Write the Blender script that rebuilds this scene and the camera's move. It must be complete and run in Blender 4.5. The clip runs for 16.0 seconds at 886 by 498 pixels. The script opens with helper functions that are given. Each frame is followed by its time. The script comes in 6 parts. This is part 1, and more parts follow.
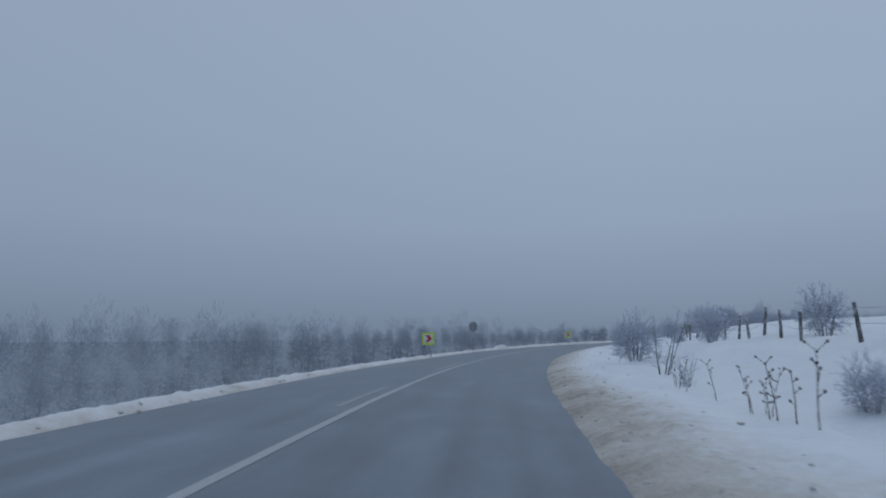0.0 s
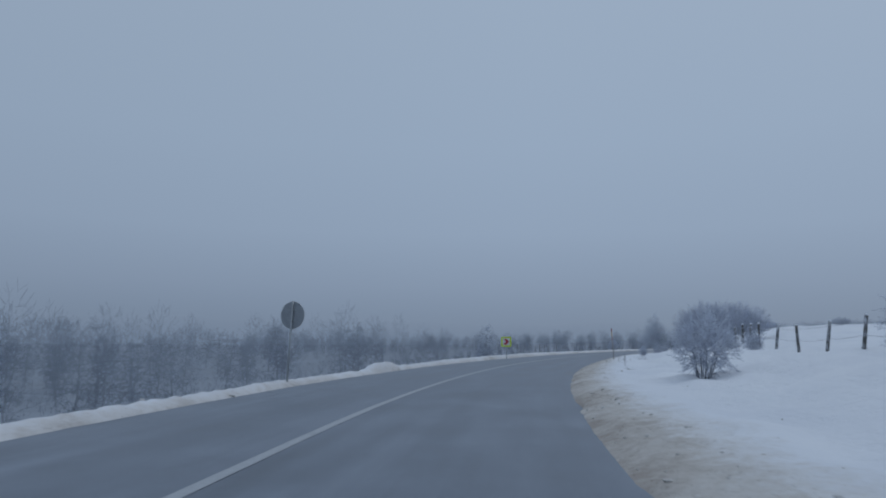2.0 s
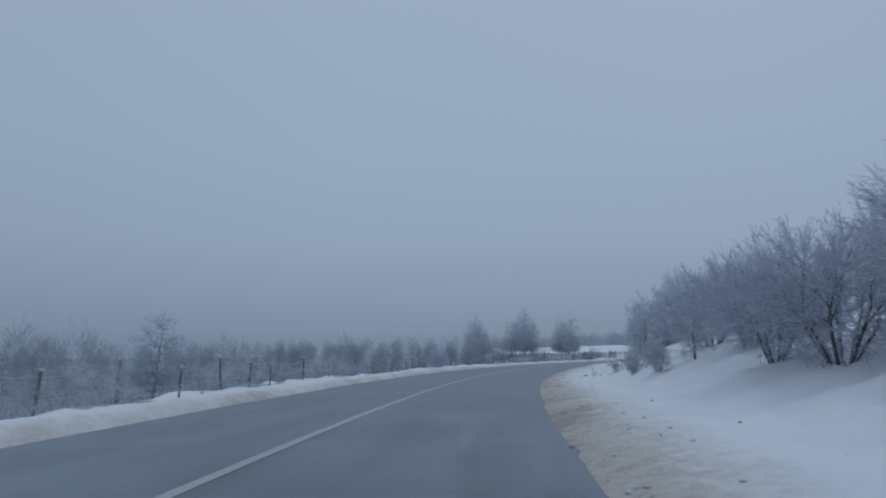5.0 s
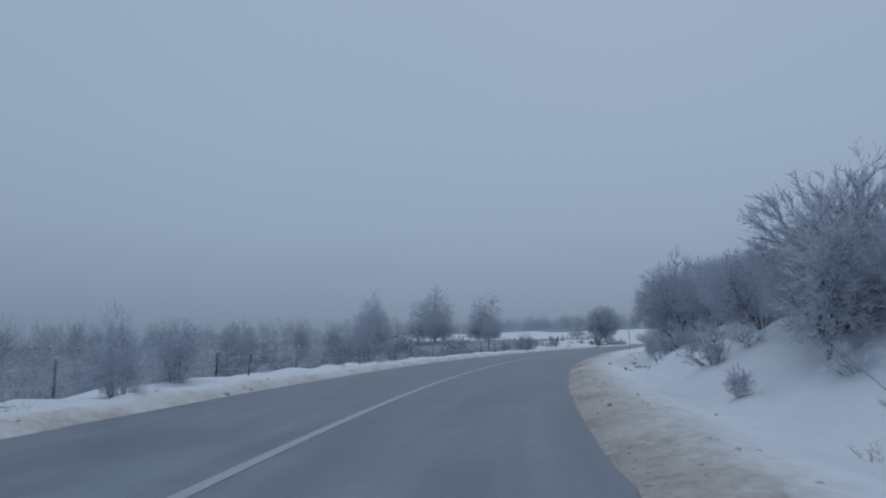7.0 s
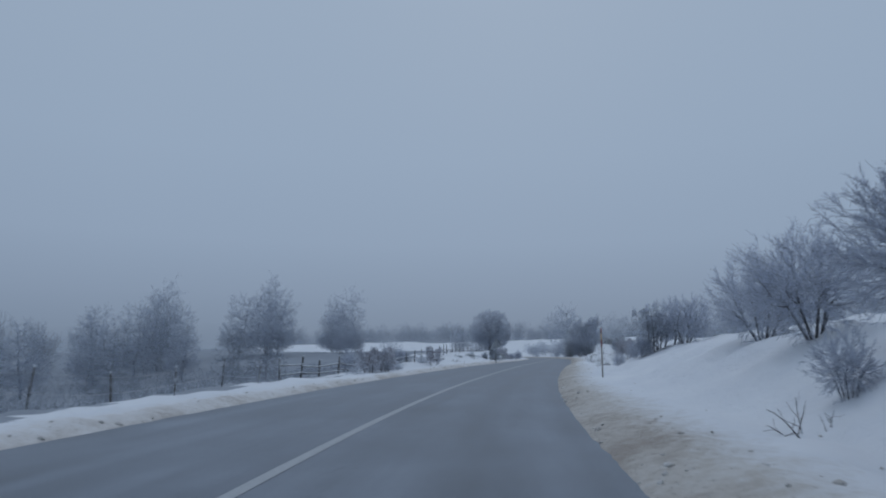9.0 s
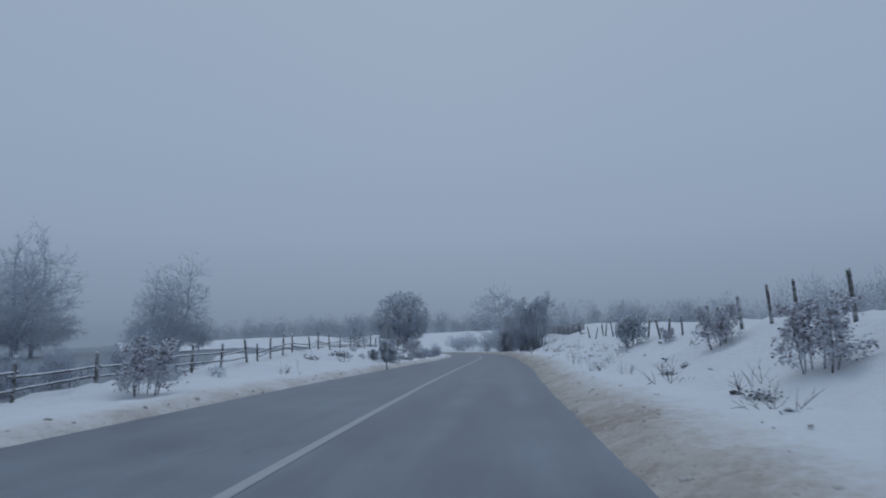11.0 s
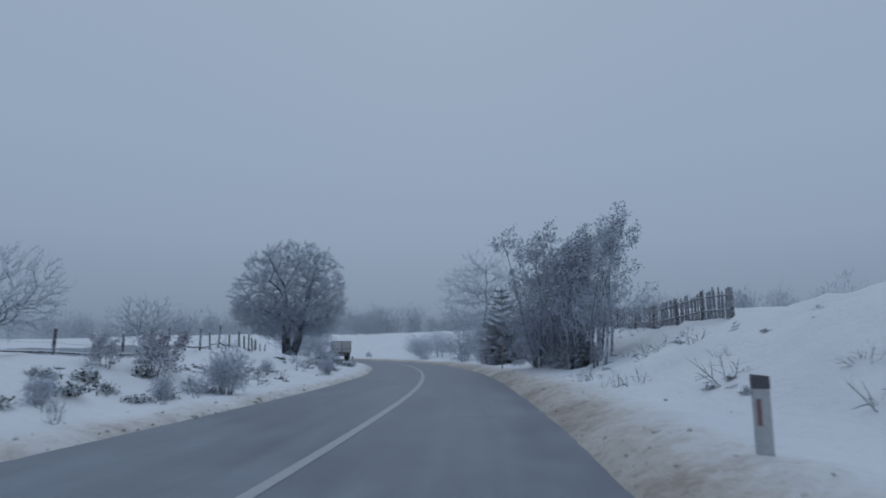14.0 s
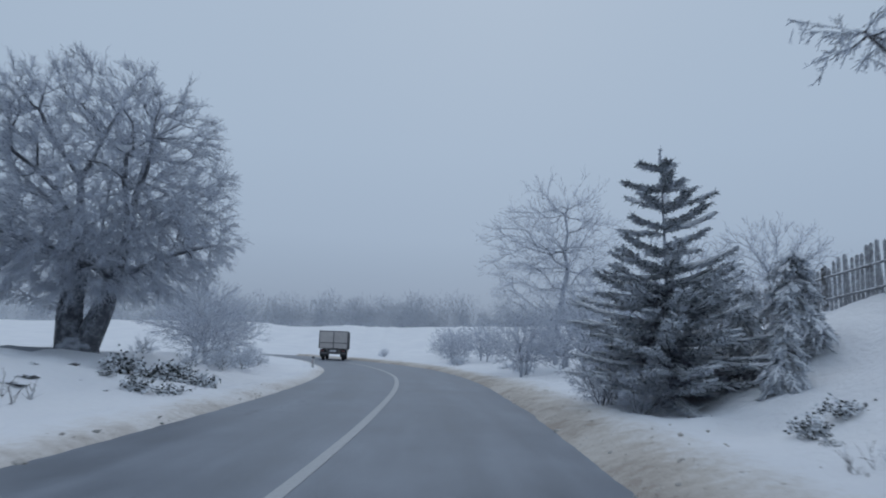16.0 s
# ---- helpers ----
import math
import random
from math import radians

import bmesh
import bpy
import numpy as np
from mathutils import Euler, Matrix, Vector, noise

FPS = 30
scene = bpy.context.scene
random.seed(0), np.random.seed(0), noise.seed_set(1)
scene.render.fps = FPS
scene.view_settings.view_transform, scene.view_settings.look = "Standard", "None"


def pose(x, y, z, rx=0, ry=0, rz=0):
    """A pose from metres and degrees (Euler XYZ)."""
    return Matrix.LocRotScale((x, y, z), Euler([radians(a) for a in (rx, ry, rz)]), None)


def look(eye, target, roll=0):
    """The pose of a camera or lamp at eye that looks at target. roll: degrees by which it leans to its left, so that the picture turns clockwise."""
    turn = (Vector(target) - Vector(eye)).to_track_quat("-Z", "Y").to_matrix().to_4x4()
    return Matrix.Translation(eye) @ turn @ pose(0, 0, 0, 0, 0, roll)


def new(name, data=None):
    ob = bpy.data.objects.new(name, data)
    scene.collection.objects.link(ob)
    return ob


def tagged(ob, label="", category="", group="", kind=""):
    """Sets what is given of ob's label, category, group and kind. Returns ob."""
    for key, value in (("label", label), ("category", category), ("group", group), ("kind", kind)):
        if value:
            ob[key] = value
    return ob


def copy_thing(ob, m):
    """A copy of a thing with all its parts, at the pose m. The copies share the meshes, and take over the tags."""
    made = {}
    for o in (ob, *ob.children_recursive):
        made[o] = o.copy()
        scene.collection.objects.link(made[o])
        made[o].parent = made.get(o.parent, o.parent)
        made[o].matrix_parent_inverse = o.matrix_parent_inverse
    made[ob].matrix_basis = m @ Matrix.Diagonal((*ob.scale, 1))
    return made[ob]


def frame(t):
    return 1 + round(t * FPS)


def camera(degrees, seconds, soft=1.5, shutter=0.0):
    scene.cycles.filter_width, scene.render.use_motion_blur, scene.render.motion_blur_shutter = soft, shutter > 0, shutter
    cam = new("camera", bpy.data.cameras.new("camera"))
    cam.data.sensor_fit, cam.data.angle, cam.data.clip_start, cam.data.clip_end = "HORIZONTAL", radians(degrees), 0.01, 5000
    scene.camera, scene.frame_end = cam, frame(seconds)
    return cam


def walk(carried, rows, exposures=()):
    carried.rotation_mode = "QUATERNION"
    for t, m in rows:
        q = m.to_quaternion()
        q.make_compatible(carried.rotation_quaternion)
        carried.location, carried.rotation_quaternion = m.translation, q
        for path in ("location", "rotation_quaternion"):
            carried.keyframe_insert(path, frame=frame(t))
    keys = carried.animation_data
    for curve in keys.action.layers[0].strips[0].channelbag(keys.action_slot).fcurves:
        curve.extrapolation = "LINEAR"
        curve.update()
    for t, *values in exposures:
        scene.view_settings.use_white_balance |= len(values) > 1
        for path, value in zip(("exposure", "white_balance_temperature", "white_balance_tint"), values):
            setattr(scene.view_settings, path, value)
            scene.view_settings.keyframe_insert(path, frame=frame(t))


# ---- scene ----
cam = camera(69.6, 16.0, soft=1.9, shutter=0.12)
PATH = [
    (0, (-0.001, 0.0, 1.263), (-0.0287, 1.9808, 1.5382), -0.33),
    (0.5, (0.537, 8.187, 1.282), (0.5503, 10.1683, 1.5516), -0.67),
    (1, (1.277, 16.353, 1.294), (1.3343, 18.3337, 1.5658), 0.56),
    (1.5, (2.328, 24.473, 1.297), (2.4662, 26.4481, 1.5763), 0.77),
    (2, (3.727, 32.504, 1.302), (3.9641, 34.4679, 1.5981), 0.44),
    (2.5, (5.498, 40.423, 1.322), (5.8509, 42.369, 1.6186), -0.31),
    (3, (7.657, 48.225, 1.355), (8.1159, 50.1484, 1.6557), -1.04),
    (3.5, (10.211, 55.9, 1.389), (10.7555, 57.8024, 1.6803), -0.95),
    (4, (13.181, 63.42, 1.42), (13.8199, 65.2899, 1.7254), -0.37),
    (4.5, (16.541, 70.771, 1.45), (17.2818, 72.5998, 1.7751), -0.75),
    (5, (20.195, 77.976, 1.486), (20.9988, 79.7768, 1.819), 0.03),
    (5.5, (24.066, 85.062, 1.528), (24.9179, 86.8419, 1.8558), 0.04),
    (6, (28.13, 92.035, 1.576), (29.0316, 93.7931, 1.8845), -0.92),
    (6.5, (32.429, 98.859, 1.629), (33.3999, 100.5828, 1.9233), -1.16),
    (7, (37.013, 105.485, 1.684), (38.0598, 107.1636, 1.9777), -0.19),
    (7.5, (41.882, 111.892, 1.742), (42.9906, 113.5289, 2.0435), -0.24),
    (8, (47.038, 118.077, 1.802), (48.2365, 119.6501, 2.1035), -0.20),
    (8.5, (52.482, 124.012, 1.859), (53.7565, 125.5211, 2.1726), 0.43),
    (9, (58.199, 129.671, 1.909), (59.54, 131.1186, 2.2367), 0.02),
    (9.5, (64.149, 135.069, 1.956), (65.5466, 136.4633, 2.28), 0.05),
    (10, (70.286, 140.237, 2.001), (71.728, 141.5869, 2.3109), 0.41),
    (10.5, (76.573, 145.197, 2.045), (78.0509, 146.5067, 2.3604), -0.62),
    (11, (82.977, 149.981, 2.092), (84.4829, 151.2608, 2.4011), -0.90),
    (11.5, (89.457, 154.648, 2.147), (90.976, 155.9102, 2.463), -0.87),
    (12, (95.956, 159.251, 2.209), (97.4849, 160.5012, 2.5231), -0.95),
    (12.5, (102.427, 163.772, 2.264), (103.962, 165.0147, 2.5796), -0.92),
    (13, (108.846, 168.223, 2.301), (110.3823, 169.4641, 2.6163), -0.74),
    (13.5, (115.177, 172.648, 2.327), (116.709, 173.8939, 2.6442), -0.46),
    (14, (121.421, 177.067, 2.359), (122.9461, 178.3205, 2.6791), 0.01),
    (14.5, (127.586, 181.51, 2.4), (129.0878, 182.7914, 2.7218), 0.68),
    (15, (133.615, 186.069, 2.442), (135.0791, 187.393, 2.7648), 2.16),
    (15.5, (139.454, 190.817, 2.48), (140.8838, 192.1801, 2.7939), 2.25),
    (16, (145.158, 195.708, 2.522), (146.565, 197.095, 2.8355), 2.10),
]
walk(cam, [(t, look(eye, target, roll)) for t, eye, target, roll in PATH], [(0, 0.04, 6500, 10), (4.2, 0.04, 6500, 10), (6.3, 0.07, 6500, 10), (7.5, 0.07, 6500, 10), (8.4, 0.03, 6500, 10), (10.3, 0.0, 6500, 10), (14.6, 0.0, 6500, 10), (15.1, 0.06, 6520, 10), (15.5, 0.27, 6720, 10), (16, 0.32, 6760, 10)])

# ---------------------------------------------------------------- world and light
world = bpy.data.worlds.new("overcast_winter_sky")
scene.world = world
world.use_nodes = True
wt = world.node_tree
wt.nodes.clear()
w_out = wt.nodes.new("ShaderNodeOutputWorld")
w_mix = wt.nodes.new("ShaderNodeMixShader")
w_sky = wt.nodes.new("ShaderNodeTexSky")
w_sky.sky_type, w_sky.sun_disc = "NISHITA", False
w_sky.sun_elevation, w_sky.sun_rotation = radians(35), radians(50)
w_bg1 = wt.nodes.new("ShaderNodeBackground")
w_bg1.inputs["Strength"].default_value = 0.06
w_bg2 = wt.nodes.new("ShaderNodeBackground")
w_tc = wt.nodes.new("ShaderNodeTexCoord")
w_sep = wt.nodes.new("ShaderNodeSeparateXYZ")
w_ramp = wt.nodes.new("ShaderNodeValToRGB")
SKY = [  # sine of the elevation, colour: cloud base and hanging mist, darker low down
    (0.00, (0.166, 0.220, 0.306)),
    (0.05, (0.198, 0.260, 0.359)),
    (0.09, (0.226, 0.293, 0.400)),
    (0.17, (0.268, 0.347, 0.465)),
    (0.30, (0.292, 0.378, 0.500)),
    (0.50, (0.310, 0.396, 0.515)),
    (0.75, (0.37, 0.47, 0.61)),
    (1.00, (0.46, 0.57, 0.73)),
]
while len(w_ramp.color_ramp.elements) < len(SKY):
    w_ramp.color_ramp.elements.new(0.5)
for el, (at, col) in zip(w_ramp.color_ramp.elements, SKY):
    el.position, el.color = at, (*col, 1)
w_mix.inputs[0].default_value = 0.98
wl = wt.links.new
wl(w_sky.outputs[0], w_bg1.inputs["Color"])
wl(w_tc.outputs["Generated"], w_sep.inputs[0])
wl(w_sep.outputs["Z"], w_ramp.inputs[0])
w_side = wt.nodes.new("ShaderNodeMapRange")
w_side.inputs["From Min"].default_value, w_side.inputs["From Max"].default_value = -0.55, 0.25
w_side.inputs["To Min"].default_value, w_side.inputs["To Max"].default_value = 0.92, 1.0
wl(w_sep.outputs["X"], w_side.inputs["Value"])
wl(w_side.outputs["Result"], w_bg2.inputs["Strength"])
wl(w_ramp.outputs[0], w_bg2.inputs["Color"])
wl(w_bg1.outputs[0], w_mix.inputs[1])
wl(w_bg2.outputs[0], w_mix.inputs[2])
wl(w_mix.outputs[0], w_out.inputs[0])

sun = new("sun", bpy.data.lights.new("sun", "SUN"))
sun.data.energy, sun.data.angle, sun.data.color = 0.3, radians(40), (1.0, 0.97, 0.94)
sun.matrix_world = look((0, 0, 40), (-18, -15, 0))

# ---------------------------------------------------------------- the road's line
STATIONS = [-300, 0, 10, 20, 30, 40, 50, 60, 70, 80, 90, 100, 110, 120, 130, 140, 150, 160,
            170, 180, 190, 200, 210, 220, 230, 240, 250, 262, 275, 290, 305, 320, 340, 700]
HEADINGS = [0, 3.7, 4.7, 7.1, 10.2, 13.6, 17.1, 20.8, 24.4, 27.2, 29.3, 31.5, 34.5, 37.7, 40.9, 44.2, 47.3, 50.0,
            52.2, 53.8, 54.6, 55.1, 55.3, 55.0, 54.5, 52.5, 49.5, 46, 42, 35, 25, 14, 2, 0]
CS = np.arange(-300, 701, 1.0)
CH = np.radians(np.interp(CS, STATIONS, HEADINGS))
CX = np.concatenate([[0], np.cumsum(np.sin((CH[1:] + CH[:-1]) / 2))])
CY = np.concatenate([[0], np.cumsum(np.cos((CH[1:] + CH[:-1]) / 2))])
CX, CY = CX - 2.195 - CX[300], CY + 0.141 - CY[300]
LEVEL_S, LEVEL_Z = [-300, 0, 40, 60, 100, 140, 180, 200, 240, 300, 700], [0, 0, 0.06, 0.17, 0.37, 0.63, 0.87, 1.01, 1.18, 1.3, 2.0]


def heading(s):
    return np.interp(s, CS, CH)


def plan(s, d):
    """Plan position s metres along the road and d metres to its right."""
    h = heading(s)
    return np.interp(s, CS, CX) + d * np.cos(h), np.interp(s, CS, CY) - d * np.sin(h)


def level(s):
    return np.interp(s, LEVEL_S, LEVEL_Z)


def edge_right(s):
    return np.interp(s, [0, 30, 75, 110, 136, 176, 201, 212, 227, 245, 260, 275, 295], [3.2, 3.35, 3.25, 3.1, 3.45, 3.45, 3.5, 3.65, 3.42, 3.45, 3.95, 4.4, 5.4])


def edge_left(s):
    return np.interp(s, [0, 35, 50, 80, 110, 140, 180, 200, 213, 222, 228, 235, 244, 260, 290], [-4.02, -4.05, -4.25, -4.1, -4.15, -4.05, -4.25, -4.15, -3.85, -3.7, -3.35, -3.05, -2.68, -1.98, -1.4])


def centre(s):
    return np.interp(s, [0, 30, 45, 75, 110, 140, 180, 212, 228, 242, 258, 270, 285], [-.31, -.36, -.53, -.57, -.32, -.08, .02, -.02, .14, .42, .75, 1.07, 1.62])


# heights over the road, by metres beyond the road's edge, at stations along it
REACH = [0, 0.4, 1, 2, 3, 4.5, 6, 9, 13, 20, 35, 60, 100, 220, 900]
RIGHT = {
    -300: [-.06, .05, .14, .22, .3, .48, .78, 1.1, 1.2, 1.25, 1.2, 1.2, 1.4, 2, 5],
    30: [-.06, .05, .14, .2, .24, .42, .80, 1.18, 1.3, 1.35, 1.3, 1.3, 1.5, 2, 5],
    60: [-.06, .05, .13, .16, .16, .34, .78, 1.22, 1.4, 1.5, 1.5, 1.5, 1.7, 2, 5],
    78: [-.06, .05, .16, .26, .36, .66, 1.02, 1.38, 1.6, 1.7, 1.8, 1.8, 2, 2, 5],
    95: [-.06, .05, .14, .2, .2, .5, 1.1, 1.9, 2.3, 2.5, 2.6, 2.6, 2.6, 3, 5],
    120: [-.06, .05, .12, .0, -.1, .5, 1.3, 2.3, 2.9, 3.2, 3.4, 3.4, 3.4, 4, 6],
    146: [-.06, .05, .14, .1, -.05, 1.0, 1.7, 2.5, 3, 3.3, 3.5, 3.5, 3.5, 4, 6],
    170: [-.06, .05, .14, .2, .3, .95, 1.6, 2.2, 2.5, 2.7, 2.8, 2.8, 3, 4, 6],
    195: [-.06, .06, .18, .26, .4, .95, 1.6, 1.9, 2.0, 2.1, 2.2, 2.2, 2.4, 4, 6],
    231: [-.06, .14, .34, .40, .52, 1.02, 1.65, 1.95, 2.1, 2.2, 2.2, 2.2, 2.4, 4, 6],
    241: [-.06, .11, .27, .40, .78, 1.55, 2.15, 2.9, 3.0, 3.05, 3.0, 2.8, 2.6, 4, 6],
    252: [-.06, .11, .27, .36, .56, 1.05, 1.6, 2.5, 2.95, 3.0, 2.7, 2.6, 2.6, 4, 6],
    270: [-.06, .09, .22, .28, .45, 1.15, 2.0, 3.25, 3.9, 4.0, 3.0, 2.6, 2.6, 4, 6],
    288: [-.06, .05, .1, .16, .2, .3, .4, .6, .8, 1, 1.2, 1.8, 2.6, 4, 6],
    700: [-.06, .05, .1, .1, .1, .1, .1, .2, .3, .6, 1.4, 3, 4, 6, 8],
}
LEFT = {
    -300: [-.06, .05, -.06, -.6, -1.2, -1.9, -2.4, -2.9, -3.1, -3.2, -3.2, -2.6, -2.6, -2.6, -2.6],
    70: [-.06, .05, -.06, -.6, -1.2, -1.9, -2.4, -2.9, -3.1, -3.2, -3.2, -2.6, -2.6, -2.6, -2.6],
    90: [-.06, .08, .12, .08, -.05, -.5, -1.1, -1.8, -2.2, -2.6, -3, -3, -3, -3, -3],
    110: [-.06, .08, .10, .08, .0, -.25, -.55, -1.0, -1.4, -1.8, -2, -2, -2, -2, -2],
    160: [-.06, .08, .10, .08, .02, -.2, -.5, -.9, -1.3, -1.6, -1.8, -1.8, -1.8, -1.8, -1.8],
    185: [-.06, .08, .12, .1, .04, -.1, -.25, -.6, -1.0, -1.2, -1.5, -1.5, -1.5, -1.5, -1.5],
    200: [-.06, .12, .18, .2, .22, .2, .15, -.1, -.6, -1, -1, -1, -1, -1, -1],
    212: [-.06, .16, .22, .32, .55, .85, .95, .8, .5, 0, 0, 0, 0, 0, 0],
    228: [-.06, .08, .14, .3, .6, .95, 1.1, 1.1, .9, .7, .7, .7, .7, .7, .7],
    250: [-.06, .06, .1, .15, .35, .85, 1.1, 1.2, 1.2, 1.1, 1, 1, 1, 1, 1],
    261: [-.06, .06, .1, .16, .36, .9, 1.2, 1.3, 1.25, 1.15, 1, 1, 1, 1, 1],
    277: [-.06, .06, .1, .16, .3, .62, .78, .85, .9, .9, 1, 1, 1, 1, 1],
    292: [-.06, .06, .1, .16, .25, .35, .45, .5, .6, .7, .8, .9, 1, 1.2, 2],
    700: [-.06, .06, .1, .1, .1, .1, .1, .2, .3, .6, 1.4, 3, 4, 6, 8],
}


def profile(table, s, e):
    ks = sorted(table)
    rows = np.array([table[k] for k in ks])
    s, e = np.broadcast_arrays(np.asarray(s, float), np.asarray(e, float))
    i = np.clip(np.searchsorted(ks, s) - 1, 0, len(ks) - 2)
    k = np.array(ks, float)
    u = np.clip((s - k[i]) / (k[i + 1] - k[i]), 0, 1)
    u = u * u * (3 - 2 * u)
    j = np.clip(np.searchsorted(REACH, e) - 1, 0, len(REACH) - 2)
    r = np.array(REACH, float)
    v = np.clip((e - r[j]) / (r[j + 1] - r[j]), 0, 1)
    a = rows[i, j] * (1 - v) + rows[i, j + 1] * v
    b = rows[i + 1, j] * (1 - v) + rows[i + 1, j + 1] * v
    return a * (1 - u) + b * u


RNG = np.random.RandomState(7)
WAVES = [(RNG.uniform(0, 6.28), w, RNG.uniform(0, 6.28), a) for w, a, n in
         ((14, .07, 4), (6, .05, 5), (2.6, .055, 7), (1.3, .045, 8)) for _ in range(n)]


def rough(x, y):
    out = 0
    for way, w, ph, a in WAVES:
        out = out + a * np.sin((x * np.cos(way) + y * np.sin(way)) * 6.283 / w + ph) / 2
    return out


def hill(x, y):
    """The field that rises beyond the bend."""
    far = np.clip(((x - 150) * 0.75 + (y - 200) * 0.66 - 58) / 60, 0, 1)
    side = np.clip(1.2 - np.abs((x - 150) * 0.66 - (y - 200) * 0.75) / 150, 0, 1)
    return far * far * (3 - 2 * far) * 5.0 * side


def ground_z(s, d):
    s, d = np.broadcast_arrays(np.asarray(s, float), np.asarray(d, float))
    er, el = d - edge_right(s), edge_left(s) - d
    x, y = plan(s, d)
    e = np.maximum(er, el)
    h = np.where(er >= el, profile(RIGHT, s, np.maximum(er, 0)), profile(LEFT, s, np.maximum(el, 0)))
    h = np.where(e < 0, -0.12, h) + rough(x, y) * np.clip((e - 0.5) / 3, 0, 1)
    return h + level(s) + hill(x, y) * np.clip((e - 6) / 20, 0, 1)


def at(s, d, up=0.0):
    x, y = plan(s, d)
    return Vector((float(x), float(y), float(ground_z(s, d)) + up))


def stand(s, d, up=0.0, turn=0.0, lean=0.0, tip=0.0, size=1.0):
    """Pose on the ground at s, d: local y ahead along the road, x to its right."""
    p = at(s, d, up)
    return pose(*p, lean, tip, turn - math.degrees(float(heading(s)))) @ Matrix.Diagonal((size, size, size, 1))


# ---------------------------------------------------------------- materials
def material(name):
    m = bpy.data.materials.new(name)
    m.use_nodes = True
    nt = m.node_tree
    return m, nt, nt.nodes["Principled BSDF"]


def node(nt, kind, **inputs):
    n = nt.nodes.new(kind)
    for key, value in inputs.items():
        n.inputs[key.replace("_", " ")].default_value = value
    return n


def ramp(nt, fac, stops):
    r = nt.nodes.new("ShaderNodeValToRGB")
    while len(r.color_ramp.elements) < len(stops):
        r.color_ramp.elements.new(0.5)
    for el, (p, c) in zip(r.color_ramp.elements, stops):
        el.position, el.color = p, (*c, 1) if len(c) == 3 else c
    nt.links.new(fac, r.inputs[0])
    return r.outputs[0]


def noise_at(nt, scale, detail=4.0, rough_=0.6, coord=None, stretch=None):
    n = node(nt, "ShaderNodeTexNoise", Scale=scale, Detail=detail, Roughness=rough_)
    if coord is None:
        g = nt.nodes.new("ShaderNodeNewGeometry")
        coord = g.outputs["Position"]
    if stretch:
        mp = nt.nodes.new("ShaderNodeMapping")
        mp.inputs["Scale"].default_value = stretch
        nt.links.new(coord, mp.inputs[0])
        coord = mp.outputs[0]
    nt.links.new(coord, n.inputs["Vector"])
    return n.outputs[0]


def blend(nt, fac, a, b, how="MIX"):
    m = nt.nodes.new("ShaderNodeMix")
    m.data_type, m.blend_type = "RGBA", how
    for sock, v in ((m.inputs[0], fac), (m.inputs[6], a), (m.inputs[7], b)):
        if isinstance(v, (int, float)):
            sock.default_value = v
        elif isinstance(v, tuple):
            sock.default_value = (*v, 1)
        else:
            nt.links.new(v, sock)
    return m.outputs[2]


def calc(nt, op, a, b=0.0, clamp=False):
    m = nt.nodes.new("ShaderNodeMath")
    m.operation, m.use_clamp = op, clamp
    for sock, v in zip(m.inputs, (a, b)):
        if isinstance(v, (int, float)):
            sock.default_value = v
        else:
            nt.links.new(v, sock)
    return m.outputs[0]


def bump(nt, bsdf, height, strength, distance):
    b = node(nt, "ShaderNodeBump", Strength=strength, Distance=distance)
    nt.links.new(height, b.inputs["Height"])
    nt.links.new(b.outputs[0], bsdf.inputs["Normal"])


def upward(nt):
    g = nt.nodes.new("ShaderNodeNewGeometry")
    sp = nt.nodes.new("ShaderNodeSeparateXYZ")
    nt.links.new(g.outputs["Normal"], sp.inputs[0])
    return sp.outputs["Z"]


def snow_material():
    m, nt, b = material("snow")
    big, mid, fine = noise_at(nt, 0.35, 5), noise_at(nt, 1.7, 4, 0.55), noise_at(nt, 7.0, 6)
    col = ramp(nt, big, [(0.3, (0.67, 0.70, 0.75)), (0.7, (0.75, 0.775, 0.81))])
    nt.links.new(col, b.inputs["Base Color"])
    b.inputs["Roughness"].default_value = 0.75
    b.inputs["Specular IOR Level"].default_value = 0.25
    bump(nt, b, calc(nt, "ADD", calc(nt, "ADD", calc(nt, "MULTIPLY", big, 2.0), calc(nt, "MULTIPLY", mid, 1.6)), calc(nt, "MULTIPLY", fine, 0.8)), 0.8, 0.08)
    return m


